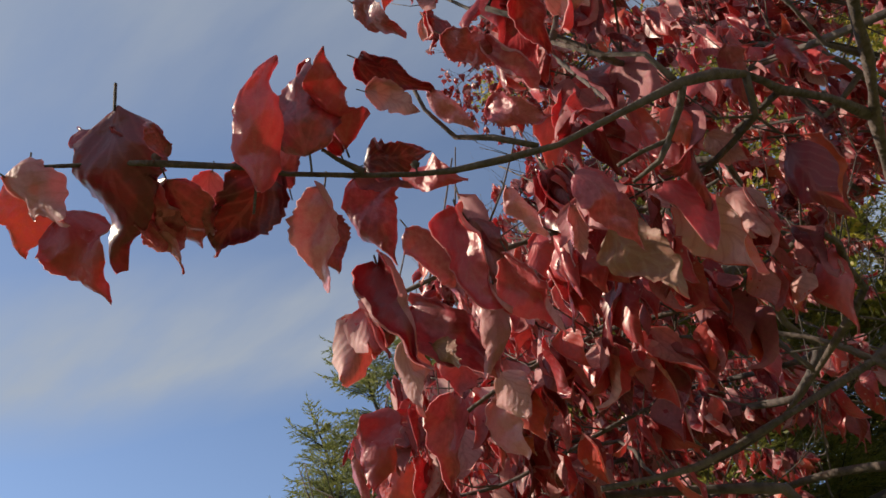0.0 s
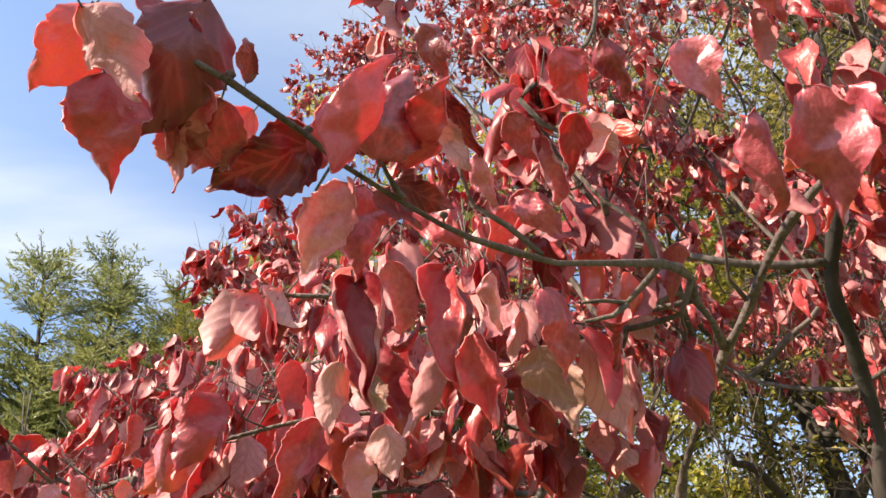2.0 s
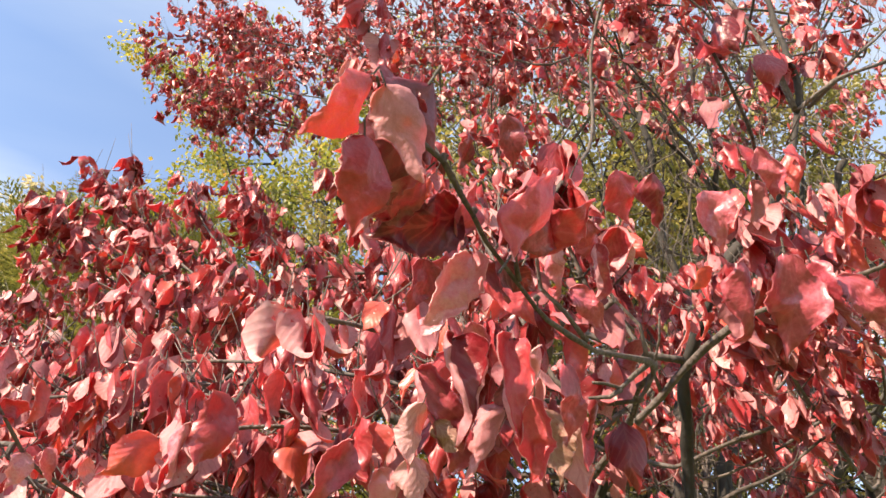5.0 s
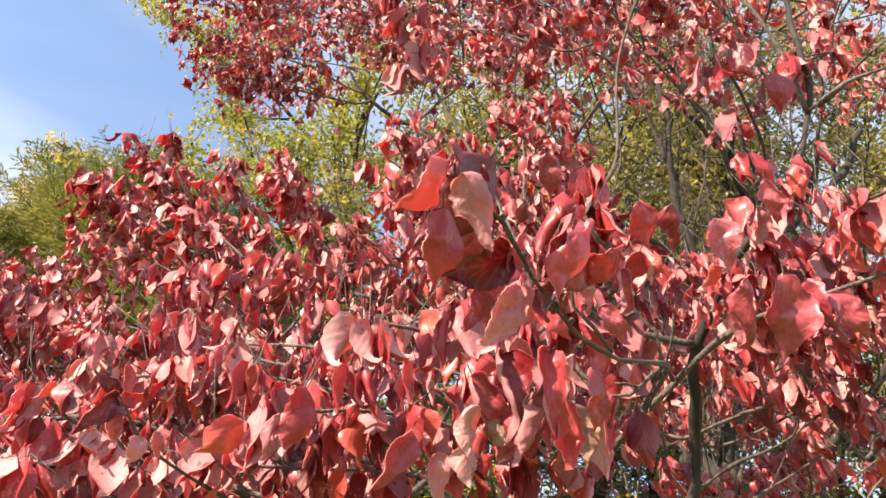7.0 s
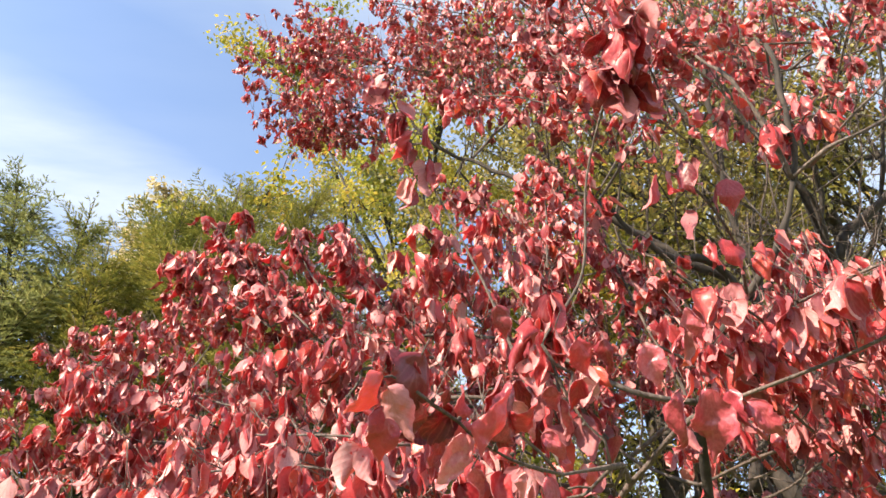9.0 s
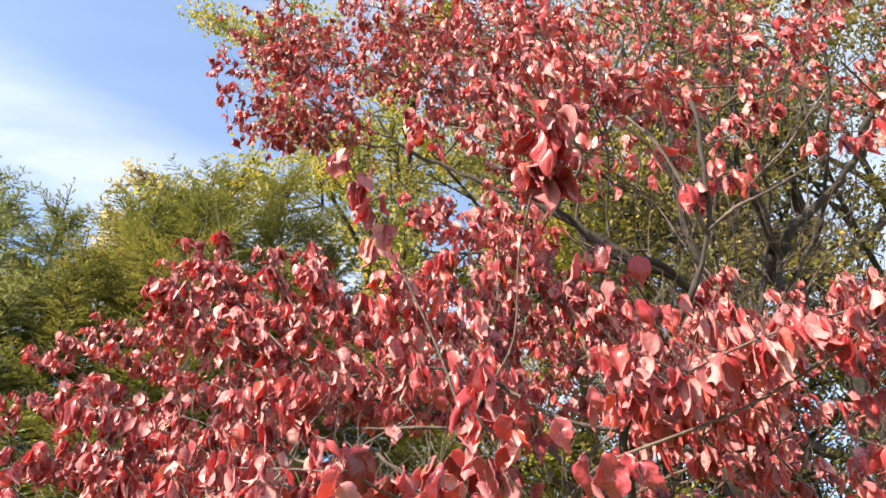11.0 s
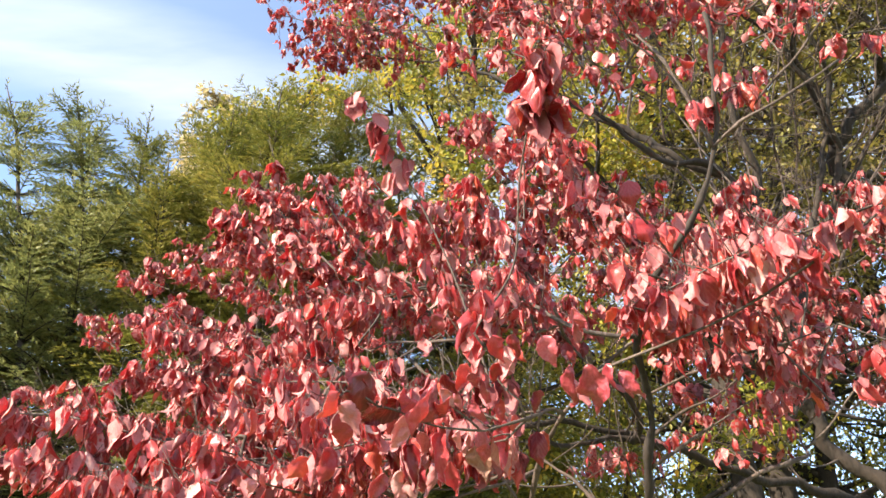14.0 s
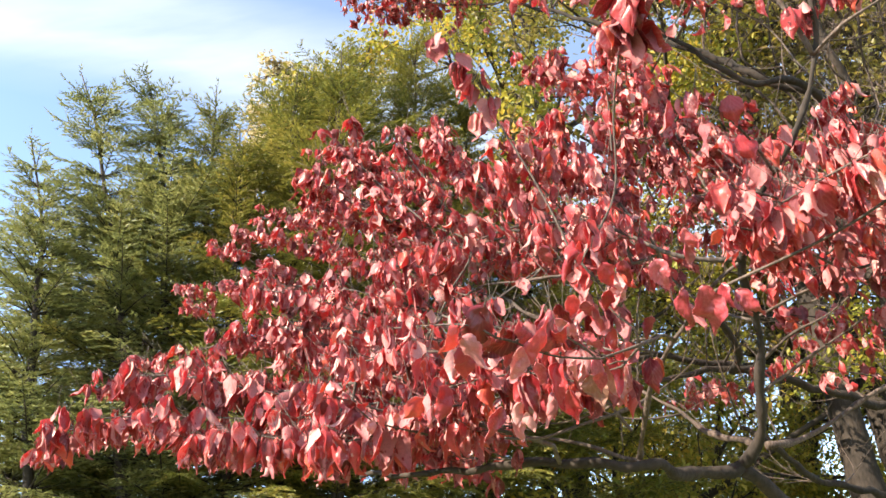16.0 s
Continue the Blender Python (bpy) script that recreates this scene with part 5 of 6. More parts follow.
bough([(1.75, 2.33, 2.69), (1.63, 2.24, 2.81), (1.51, 2.14, 2.89)], 0.005, 0.003, every=0.055, reach=0.16, size=0.078)
bough([(1.33, 2.50, 3.14), (1.29, 2.35, 3.25), (1.25, 2.20, 3.32)], 0.005, 0.003, every=0.055, reach=0.16, size=0.078)
bough([(1.12, 3.60, 4.33), (0.91, 3.60, 4.41), (0.69, 3.60, 4.46)], 0.005, 0.003, every=0.055, reach=0.16, size=0.078)
bough([(0.84, 3.14, 3.65), (0.72, 3.26, 3.71), (0.59, 3.37, 3.73)], 0.005, 0.003, every=0.055, reach=0.16, size=0.078)
bough([(0.82, 3.03, 4.35), (0.67, 2.84, 4.42), (0.53, 2.66, 4.46)], 0.005, 0.003, every=0.055, reach=0.16, size=0.078)
bough([(0.77, 2.90, 4.01), (0.66, 2.74, 4.13), (0.55, 2.58, 4.22)], 0.005, 0.003, every=0.055, reach=0.16, size=0.078)
bough([(1.91, 1.92, 2.74), (1.86, 1.68, 2.84), (1.80, 1.45, 2.91)], 0.005, 0.003, every=0.055, reach=0.16, size=0.078)
bough([(0.79, 3.95, 3.73), (0.71, 4.18, 3.85), (0.63, 4.41, 3.94)], 0.005, 0.003, every=0.055, reach=0.16, size=0.078)
bough([(0.71, 3.80, 4.11), (0.46, 3.77, 4.16), (0.20, 3.73, 4.18)], 0.005, 0.003, every=0.055, reach=0.16, size=0.078)
bough([(1.53, 1.88, 3.06), (1.35, 1.75, 3.14), (1.17, 1.62, 3.18)], 0.005, 0.003, every=0.055, reach=0.16, size=0.078)
bough([(0.80, 4.04, 4.20), (0.54, 4.03, 4.28), (0.29, 4.02, 4.33)], 0.005, 0.003, every=0.055, reach=0.16, size=0.078)
bough([(1.01, 2.04, 2.93), (0.91, 1.89, 3.00), (0.80, 1.73, 3.05)], 0.005, 0.003, every=0.055, reach=0.16, size=0.078)
bough([(0.54, 2.53, 3.19), (0.37, 2.54, 3.25), (0.20, 2.55, 3.27)], 0.005, 0.003, every=0.055, reach=0.16, size=0.078)
bough([(0.39, 3.54, 4.35), (0.22, 3.53, 4.47), (0.05, 3.52, 4.56)], 0.005, 0.003, every=0.055, reach=0.16, size=0.078)
bough([(0.42, 3.67, 4.23), (0.31, 3.86, 4.37), (0.20, 4.04, 4.47)], 0.005, 0.003, every=0.055, reach=0.16, size=0.078)
bough([(0.42, 2.83, 3.43), (0.20, 2.81, 3.50), (-0.02, 2.79, 3.54)], 0.005, 0.003, every=0.055, reach=0.16, size=0.078)
bough([(0.39, 2.65, 4.09), (0.26, 2.50, 4.18), (0.13, 2.35, 4.23)], 0.005, 0.003, every=0.055, reach=0.16, size=0.078)
bough([(0.29, 3.84, 2.73), (0.22, 3.97, 2.84), (0.14, 4.11, 2.92)], 0.005, 0.003, every=0.055, reach=0.16, size=0.078)
bough([(0.38, 3.99, 3.81), (0.24, 4.07, 3.92), (0.09, 4.15, 4.00)], 0.005, 0.003, every=0.055, reach=0.16, size=0.078)
bough([(0.18, 3.32, 3.44), (-0.04, 3.26, 3.58), (-0.25, 3.19, 3.68)], 0.005, 0.003, every=0.055, reach=0.16, size=0.078)
bough([(0.13, 3.00, 2.77), (-0.04, 2.90, 2.83), (-0.21, 2.79, 2.85)], 0.005, 0.003, every=0.055, reach=0.16, size=0.078)
bough([(0.40, 2.14, 3.80), (0.21, 2.13, 3.92), (0.02, 2.12, 4.00)], 0.005, 0.003, every=0.055, reach=0.16, size=0.078)
bough([(0.26, 3.89, 3.57), (0.04, 4.00, 3.72), (-0.18, 4.11, 3.83)], 0.005, 0.003, every=0.055, reach=0.16, size=0.078)
bough([(0.38, 2.07, 2.81), (0.34, 1.86, 2.90), (0.30, 1.66, 2.95)], 0.005, 0.003, every=0.055, reach=0.16, size=0.078)
bough([(0.20, 4.11, 3.86), (0.01, 4.13, 3.95), (-0.17, 4.16, 4.00)], 0.005, 0.003, every=0.055, reach=0.16, size=0.078)
bough([(0.07, 3.79, 4.33), (-0.11, 3.88, 4.39), (-0.28, 3.96, 4.43)], 0.005, 0.003, every=0.055, reach=0.16, size=0.078)
bough([(0.42, 1.91, 3.41), (0.39, 1.69, 3.55), (0.37, 1.47, 3.65)], 0.005, 0.003, every=0.055, reach=0.16, size=0.078)
bough([(0.49, 1.77, 3.11), (0.38, 1.65, 3.18), (0.26, 1.53, 3.23)], 0.005, 0.003, every=0.055, reach=0.16, size=0.078)
bough([(0.52, 1.82, 2.59), (0.30, 1.72, 2.72), (0.07, 1.62, 2.81)], 0.005, 0.003, every=0.055, reach=0.16, size=0.078)
bough([(0.34, 1.97, 3.08), (0.12, 1.86, 3.21), (-0.09, 1.76, 3.30)], 0.005, 0.003, every=0.055, reach=0.16, size=0.078)
bough([(-0.12, 3.37, 3.88), (-0.35, 3.32, 3.99), (-0.59, 3.27, 4.07)], 0.005, 0.003, every=0.055, reach=0.16, size=0.078)
bough([(0.14, 1.97, 2.13), (-0.03, 1.90, 2.23), (-0.20, 1.83, 2.30)], 0.005, 0.003, every=0.055, reach=0.16, size=0.078)
bough([(-0.25, 2.86, 2.51), (-0.48, 2.83, 2.63), (-0.70, 2.80, 2.72)], 0.005, 0.003, every=0.055, reach=0.16, size=0.078)
bough([(-0.29, 3.00, 3.34), (-0.51, 3.05, 3.47), (-0.73, 3.10, 3.58)], 0.005, 0.003, every=0.055, reach=0.16, size=0.078)
bough([(-0.31, 3.40, 3.65), (-0.52, 3.40, 3.70), (-0.74, 3.39, 3.72)], 0.005, 0.003, every=0.055, reach=0.16, size=0.078)
bough([(-0.32, 3.58, 3.31), (-0.49, 3.69, 3.42), (-0.67, 3.79, 3.49)], 0.005, 0.003, every=0.055, reach=0.16, size=0.078)
bough([(-0.32, 2.91, 2.31), (-0.51, 2.77, 2.42), (-0.71, 2.63, 2.50)], 0.005, 0.003, every=0.055, reach=0.16, size=0.078)
bough([(1.03, 1.13, 2.40), (0.89, 0.94, 2.51), (0.75, 0.75, 2.59)], 0.005, 0.003, every=0.055, reach=0.16, size=0.078)
bough([(1.13, 1.06, 2.15), (1.17, 0.81, 2.23), (1.21, 0.57, 2.29)], 0.005, 0.003, every=0.055, reach=0.16, size=0.078)
bough([(-0.43, 3.40, 3.00), (-0.66, 3.27, 3.12), (-0.89, 3.15, 3.21)], 0.005, 0.003, every=0.055, reach=0.16, size=0.078)
bough([(-0.50, 3.23, 3.76), (-0.67, 3.09, 3.85), (-0.83, 2.96, 3.91)], 0.005, 0.003, every=0.055, reach=0.16, size=0.078)
bough([(-0.40, 3.68, 2.19), (-0.59, 3.85, 2.32), (-0.78, 4.02, 2.43)], 0.005, 0.003, every=0.055, reach=0.16, size=0.078)
bough([(-0.50, 3.91, 3.47), (-0.72, 3.99, 3.58), (-0.94, 4.06, 3.67)], 0.005, 0.003, every=0.055, reach=0.16, size=0.078)
bough([(-0.41, 2.22, 2.22), (-0.59, 2.06, 2.29), (-0.76, 1.89, 2.32)], 0.005, 0.003, every=0.055, reach=0.16, size=0.078)
bough([(0.02, 1.48, 2.82), (-0.11, 1.33, 2.92), (-0.24, 1.18, 3.00)], 0.005, 0.003, every=0.055, reach=0.16, size=0.078)
bough([(-0.59, 3.76, 3.59), (-0.81, 3.76, 3.71), (-1.04, 3.77, 3.80)], 0.005, 0.003, every=0.055, reach=0.16, size=0.078)
bough([(-0.63, 4.00, 4.46), (-0.80, 4.00, 4.51), (-0.97, 4.00, 4.54)], 0.005, 0.003, every=0.055, reach=0.16, size=0.078)
bough([(-0.80, 3.06, 4.07), (-0.98, 3.06, 4.17), (-1.16, 3.07, 4.24)], 0.005, 0.003, every=0.055, reach=0.16, size=0.078)
bough([(-0.80, 3.65, 4.20), (-0.95, 3.63, 4.30), (-1.11, 3.62, 4.36)], 0.005, 0.003, every=0.055, reach=0.16, size=0.078)
bough([(-0.43, 1.72, 2.62), (-0.57, 1.64, 2.68), (-0.71, 1.55, 2.72)], 0.005, 0.003, every=0.055, reach=0.16, size=0.078)
bough([(-0.86, 3.85, 3.80), (-0.99, 3.98, 3.87), (-1.11, 4.10, 3.91)], 0.005, 0.003, every=0.055, reach=0.16, size=0.078)
bough([(-0.40, 1.58, 2.01), (-0.61, 1.55, 2.06), (-0.81, 1.52, 2.08)], 0.005, 0.003, every=0.055, reach=0.16, size=0.078)
bough([(-0.81, 2.40, 3.32), (-1.03, 2.37, 3.42), (-1.25, 2.35, 3.49)], 0.005, 0.003, every=0.055, reach=0.16, size=0.078)
bough([(-0.91, 2.34, 2.57), (-1.06, 2.35, 2.68), (-1.21, 2.36, 2.76)], 0.005, 0.003, every=0.055, reach=0.16, size=0.078)
bough([(-0.98, 3.11, 2.97), (-1.18, 3.13, 3.05), (-1.38, 3.15, 3.09)], 0.005, 0.003, every=0.055, reach=0.16, size=0.078)
bough([(-1.00, 2.60, 2.35), (-1.18, 2.67, 2.47), (-1.36, 2.74, 2.55)], 0.005, 0.003, every=0.055, reach=0.16, size=0.078)
bough([(-1.09, 3.02, 4.15), (-1.22, 3.12, 4.24), (-1.36, 3.22, 4.30)], 0.005, 0.003, every=0.055, reach=0.16, size=0.078)
bough([(-0.82, 2.16, 2.37), (-1.02, 2.07, 2.45), (-1.22, 1.98, 2.50)], 0.005, 0.003, every=0.055, reach=0.16, size=0.078)
bough([(-1.03, 3.88, 3.24), (-1.21, 3.80, 3.36), (-1.39, 3.71, 3.44)], 0.005, 0.003, every=0.055, reach=0.16, size=0.078)
bough([(-0.95, 4.17, 2.93), (-1.14, 4.14, 3.03), (-1.33, 4.11, 3.10)], 0.005, 0.003, every=0.055, reach=0.16, size=0.078)
bough([(-1.05, 3.74, 4.38), (-1.21, 3.88, 4.48), (-1.37, 4.02, 4.56)], 0.005, 0.003, every=0.055, reach=0.16, size=0.078)
bough([(-1.08, 3.72, 3.53), (-1.27, 3.61, 3.67), (-1.47, 3.51, 3.77)], 0.005, 0.003, every=0.055, reach=0.16, size=0.078)
bough([(-1.19, 3.41, 2.82), (-1.34, 3.45, 2.93), (-1.49, 3.49, 3.01)], 0.005, 0.003, every=0.055, reach=0.16, size=0.078)
bough([(-1.16, 3.04, 3.70), (-1.35, 3.16, 3.80), (-1.54, 3.27, 3.87)], 0.005, 0.003, every=0.055, reach=0.16, size=0.078)
bough([(-0.80, 1.79, 2.57), (-1.05, 1.80, 2.68), (-1.30, 1.82, 2.76)], 0.005, 0.003, every=0.055, reach=0.16, size=0.078)
bough([(-1.10, 2.35, 2.95), (-1.27, 2.33, 3.03), (-1.45, 2.32, 3.08)], 0.005, 0.003, every=0.055, reach=0.16, size=0.078)
bough([(-1.25, 2.86, 2.75), (-1.44, 2.90, 2.88), (-1.63, 2.94, 2.97)], 0.005, 0.003, every=0.055, reach=0.16, size=0.078)
bough([(-1.43, 4.25, 4.07), (-1.63, 4.17, 4.20), (-1.84, 4.09, 4.30)], 0.005, 0.003, every=0.055, reach=0.16, size=0.078)
bough([(-1.47, 2.09, 2.07), (-1.67, 2.10, 2.20), (-1.88, 2.11, 2.30)], 0.005, 0.003, every=0.055, reach=0.16, size=0.078)
bough([(-1.51, 2.47, 2.15), (-1.77, 2.45, 2.23), (-2.03, 2.43, 2.28)], 0.005, 0.003, every=0.055, reach=0.16, size=0.078)
bough([(-1.61, 3.86, 4.11), (-1.81, 3.90, 4.19), (-2.02, 3.94, 4.23)], 0.005, 0.003, every=0.055, reach=0.16, size=0.078)
bough([(-1.67, 3.75, 2.58), (-1.83, 3.88, 2.68), (-1.98, 4.02, 2.75)], 0.005, 0.003, every=0.055, reach=0.16, size=0.078)
bough([(-1.68, 3.54, 3.80), (-1.90, 3.64, 3.93), (-2.13, 3.73, 4.02)], 0.005, 0.003, every=0.055, reach=0.16, size=0.078)
bough([(-1.91, 3.69, 3.11), (-2.03, 3.83, 3.20), (-2.16, 3.97, 3.26)], 0.005, 0.003, every=0.055, reach=0.16, size=0.078)
bough([(-1.90, 3.95, 2.72), (-2.07, 3.87, 2.83), (-2.23, 3.79, 2.91)], 0.005, 0.003, every=0.055, reach=0.16, size=0.078)
bough([(-1.98, 3.54, 3.52), (-2.22, 3.65, 3.58), (-2.46, 3.76, 3.62)], 0.005, 0.003, every=0.055, reach=0.16, size=0.078)
bough([(-2.08, 3.97, 3.95), (-2.27, 4.06, 4.05), (-2.45, 4.16, 4.12)], 0.005, 0.003, every=0.055, reach=0.16, size=0.078)
bough([(-2.22, 3.62, 2.88), (-2.45, 3.59, 2.98), (-2.69, 3.57, 3.06)], 0.005, 0.003, every=0.055, reach=0.16, size=0.078)
bough([(-2.42, 4.03, 3.52), (-2.56, 4.16, 3.62), (-2.69, 4.29, 3.70)], 0.005, 0.003, every=0.055, reach=0.16, size=0.078)
bough([(0.89, 1.70, 2.45), (0.80, 1.55, 2.53), (0.71, 1.40, 2.57)], 0.005, 0.003, every=0.055, reach=0.15, size=0.078)
bough([(0.73, 1.90, 3.29), (0.62, 1.76, 3.38), (0.50, 1.62, 3.43)], 0.005, 0.003, every=0.055, reach=0.15, size=0.078)
bough([(1.41, 2.16, 2.95), (1.40, 2.00, 3.04), (1.39, 1.85, 3.10)], 0.005, 0.003, every=0.055, reach=0.15, size=0.078)
bough([(0.67, 2.12, 2.81), (0.43, 2.04, 2.90), (0.20, 1.97, 2.97)], 0.005, 0.003, every=0.055, reach=0.15, size=0.078)
bough([(1.51, 2.53, 2.97), (1.53, 2.38, 3.06), (1.54, 2.23, 3.11)], 0.005, 0.003, every=0.055, reach=0.15, size=0.078)
bough([(2.11, 2.42, 3.50), (2.25, 2.27, 3.58), (2.39, 2.12, 3.64)], 0.005, 0.003, every=0.055, reach=0.15, size=0.078)
bough([(2.19, 2.52, 2.77), (2.33, 2.38, 2.87), (2.46, 2.24, 2.94)], 0.005, 0.003, every=0.055, reach=0.15, size=0.078)
bough([(0.94, 2.25, 3.30), (0.92, 2.07, 3.38), (0.89, 1.88, 3.43)], 0.005, 0.003, every=0.055, reach=0.15, size=0.078)
bough([(1.37, 1.96, 2.85), (1.39, 1.78, 2.91), (1.42, 1.60, 2.95)], 0.005, 0.003, every=0.055, reach=0.15, size=0.078)
bough([(1.55, 1.60, 3.00), (1.62, 1.37, 3.05), (1.69, 1.15, 3.08)], 0.005, 0.003, every=0.055, reach=0.15, size=0.078)
bough([(1.10, 2.09, 3.07), (1.04, 1.93, 3.15), (0.98, 1.76, 3.21)], 0.005, 0.003, every=0.055, reach=0.15, size=0.078)
bough([(1.51, 1.19, 2.41), (1.54, 1.04, 2.52), (1.58, 0.88, 2.60)], 0.005, 0.003, every=0.055, reach=0.15, size=0.078)
bough([(0.50, 1.75, 3.06), (0.36, 1.61, 3.15), (0.21, 1.47, 3.21)], 0.005, 0.003, every=0.055, reach=0.15, size=0.078)
bough([(1.77, 2.52, 2.60), (1.67, 2.34, 2.67), (1.57, 2.15, 2.70)], 0.005, 0.003, every=0.055, reach=0.15, size=0.078)
bough([(0.77, 2.31, 3.27), (0.70, 2.16, 3.33), (0.63, 2.00, 3.35)], 0.005, 0.003, every=0.055, reach=0.15, size=0.078)
bough([(0.87, 1.31, 2.49), (0.87, 1.10, 2.61), (0.87, 0.88, 2.70)], 0.005, 0.003, every=0.055, reach=0.15, size=0.078)
bough([(2.03, 2.42, 2.91), (1.87, 2.22, 3.03), (1.70, 2.03, 3.12)], 0.005, 0.003, every=0.055, reach=0.15, size=0.078)
bough([(0.92, 1.98, 2.70), (0.93, 1.82, 2.79), (0.94, 1.67, 2.86)], 0.005, 0.003, every=0.055, reach=0.15, size=0.078)
bough([(1.23, 2.66, 2.87), (1.17, 2.46, 2.94), (1.11, 2.25, 2.98)], 0.005, 0.003, every=0.055, reach=0.15, size=0.078)
bough([(1.58, 1.79, 2.42), (1.66, 1.65, 2.51), (1.73, 1.51, 2.58)], 0.005, 0.003, every=0.055, reach=0.15, size=0.078)
bough([(1.56, 2.08, 2.43), (1.47, 1.95, 2.55), (1.37, 1.81, 2.63)], 0.005, 0.003, every=0.055, reach=0.15, size=0.078)
bough([(1.95, 1.89, 2.55), (1.98, 1.73, 2.63), (2.02, 1.57, 2.68)], 0.005, 0.003, every=0.055, reach=0.15, size=0.078)
bough([(1.92, 3.16, 6.62), (1.90, 3.23, 6.67), (1.87, 3.31, 6.70)], 0.007, 0.003, every=0.08, reach=0.27, size=0.068)
bough([(1.86, 3.20, 7.11), (1.94, 3.40, 7.17), (2.02, 3.61, 7.19)], 0.007, 0.003, every=0.08, reach=0.27, size=0.068)
bough([(1.93, 3.26, 7.14), (1.67, 3.04, 7.28), (1.41, 2.82, 7.40)], 0.007, 0.003, every=0.08, reach=0.27, size=0.068)
bough([(1.78, 3.29, 7.47), (1.93, 3.50, 7.56), (2.08, 3.71, 7.63)], 0.007, 0.003, every=0.08, reach=0.27, size=0.068)
bough([(1.84, 3.21, 6.75), (2.02, 2.91, 6.86), (2.19, 2.60, 6.95)], 0.007, 0.003, every=0.08, reach=0.27, size=0.068)
bough([(1.94, 3.24, 6.36), (2.19, 3.04, 6.41), (2.43, 2.84, 6.43)], 0.007, 0.003, every=0.08, reach=0.27, size=0.068)
bough([(1.46, 3.06, 7.09), (1.21, 3.19, 7.21), (0.95, 3.32, 7.30)], 0.007, 0.003, every=0.08, reach=0.27, size=0.068)
bough([(2.24, 2.85, 6.38), (2.54, 2.88, 6.49), (2.84, 2.91, 6.57)], 0.007, 0.003, every=0.08, reach=0.27, size=0.068)
bough([(1.41, 3.35, 6.82), (1.24, 3.52, 6.92), (1.06, 3.70, 6.99)], 0.007, 0.003, every=0.08, reach=0.27, size=0.068)
bough([(1.88, 3.86, 7.37), (1.76, 4.06, 7.47), (1.65, 4.26, 7.53)], 0.007, 0.003, every=0.08, reach=0.27, size=0.068)
bough([(2.10, 2.62, 6.26), (2.03, 2.31, 6.35), (1.96, 2.00, 6.41)], 0.007, 0.003, every=0.08, reach=0.27, size=0.068)
bough([(1.43, 2.74, 5.70), (1.13, 2.71, 5.83), (0.82, 2.67, 5.93)], 0.007, 0.003, every=0.08, reach=0.27, size=0.068)
bough([(1.66, 3.99, 7.97), (1.76, 4.19, 8.08), (1.85, 4.39, 8.16)], 0.007, 0.003, every=0.08, reach=0.27, size=0.068)
bough([(2.70, 3.17, 7.00), (2.89, 3.01, 7.10), (3.07, 2.85, 7.18)], 0.007, 0.003, every=0.08, reach=0.27, size=0.068)
bough([(2.49, 3.78, 7.96), (2.52, 4.04, 8.06), (2.55, 4.29, 8.13)], 0.007, 0.003, every=0.08, reach=0.27, size=0.068)
bough([(1.46, 3.83, 8.24), (1.17, 3.95, 8.28), (0.87, 4.07, 8.30)], 0.007, 0.003, every=0.08, reach=0.27, size=0.068)
bough([(1.11, 3.42, 7.61), (0.97, 3.74, 7.67), (0.83, 4.06, 7.71)], 0.007, 0.003, every=0.08, reach=0.27, size=0.068)
bough([(2.84, 3.47, 7.54), (3.03, 3.60, 7.61), (3.21, 3.72, 7.65)], 0.007, 0.003, every=0.08, reach=0.27, size=0.068)
bough([(1.01, 2.86, 6.19), (0.90, 2.54, 6.32), (0.79, 2.23, 6.42)], 0.007, 0.003, every=0.08, reach=0.27, size=0.068)
bough([(1.13, 3.84, 7.23), (1.07, 4.10, 7.35), (1.01, 4.36, 7.43)], 0.007, 0.003, every=0.08, reach=0.27, size=0.068)
bough([(1.62, 4.14, 8.30), (1.68, 4.44, 8.38), (1.74, 4.74, 8.44)], 0.007, 0.003, every=0.08, reach=0.27, size=0.068)
bough([(1.05, 2.55, 5.60), (0.83, 2.46, 5.69), (0.62, 2.37, 5.74)], 0.007, 0.003, every=0.08, reach=0.27, size=0.068)
bough([(2.91, 3.32, 7.90), (3.16, 3.53, 8.03), (3.40, 3.75, 8.13)], 0.007, 0.003, every=0.08, reach=0.27, size=0.068)
bough([(1.55, 2.18, 5.56), (1.42, 1.92, 5.71), (1.29, 1.66, 5.82)], 0.007, 0.003, every=0.08, reach=0.27, size=0.068)
bough([(0.84, 3.45, 6.91), (0.51, 3.47, 7.03), (0.19, 3.49, 7.12)], 0.007, 0.003, every=0.08, reach=0.27, size=0.068)
bough([(0.63, 3.09, 5.95), (0.42, 3.11, 6.01), (0.20, 3.13, 6.04)], 0.007, 0.003, every=0.08, reach=0.27, size=0.068)
bough([(2.72, 2.32, 5.89), (2.79, 1.98, 5.94), (2.86, 1.65, 5.96)], 0.007, 0.003, every=0.08, reach=0.27, size=0.068)
bough([(1.70, 1.89, 5.25), (1.66, 1.68, 5.36), (1.62, 1.48, 5.45)], 0.007, 0.003, every=0.08, reach=0.27, size=0.068)
bough([(0.94, 4.12, 7.93), (0.73, 4.34, 8.08), (0.52, 4.56, 8.20)], 0.007, 0.003, every=0.08, reach=0.27, size=0.068)
bough([(0.55, 3.87, 8.35), (0.36, 3.99, 8.44), (0.17, 4.12, 8.50)], 0.007, 0.003, every=0.08, reach=0.27, size=0.068)
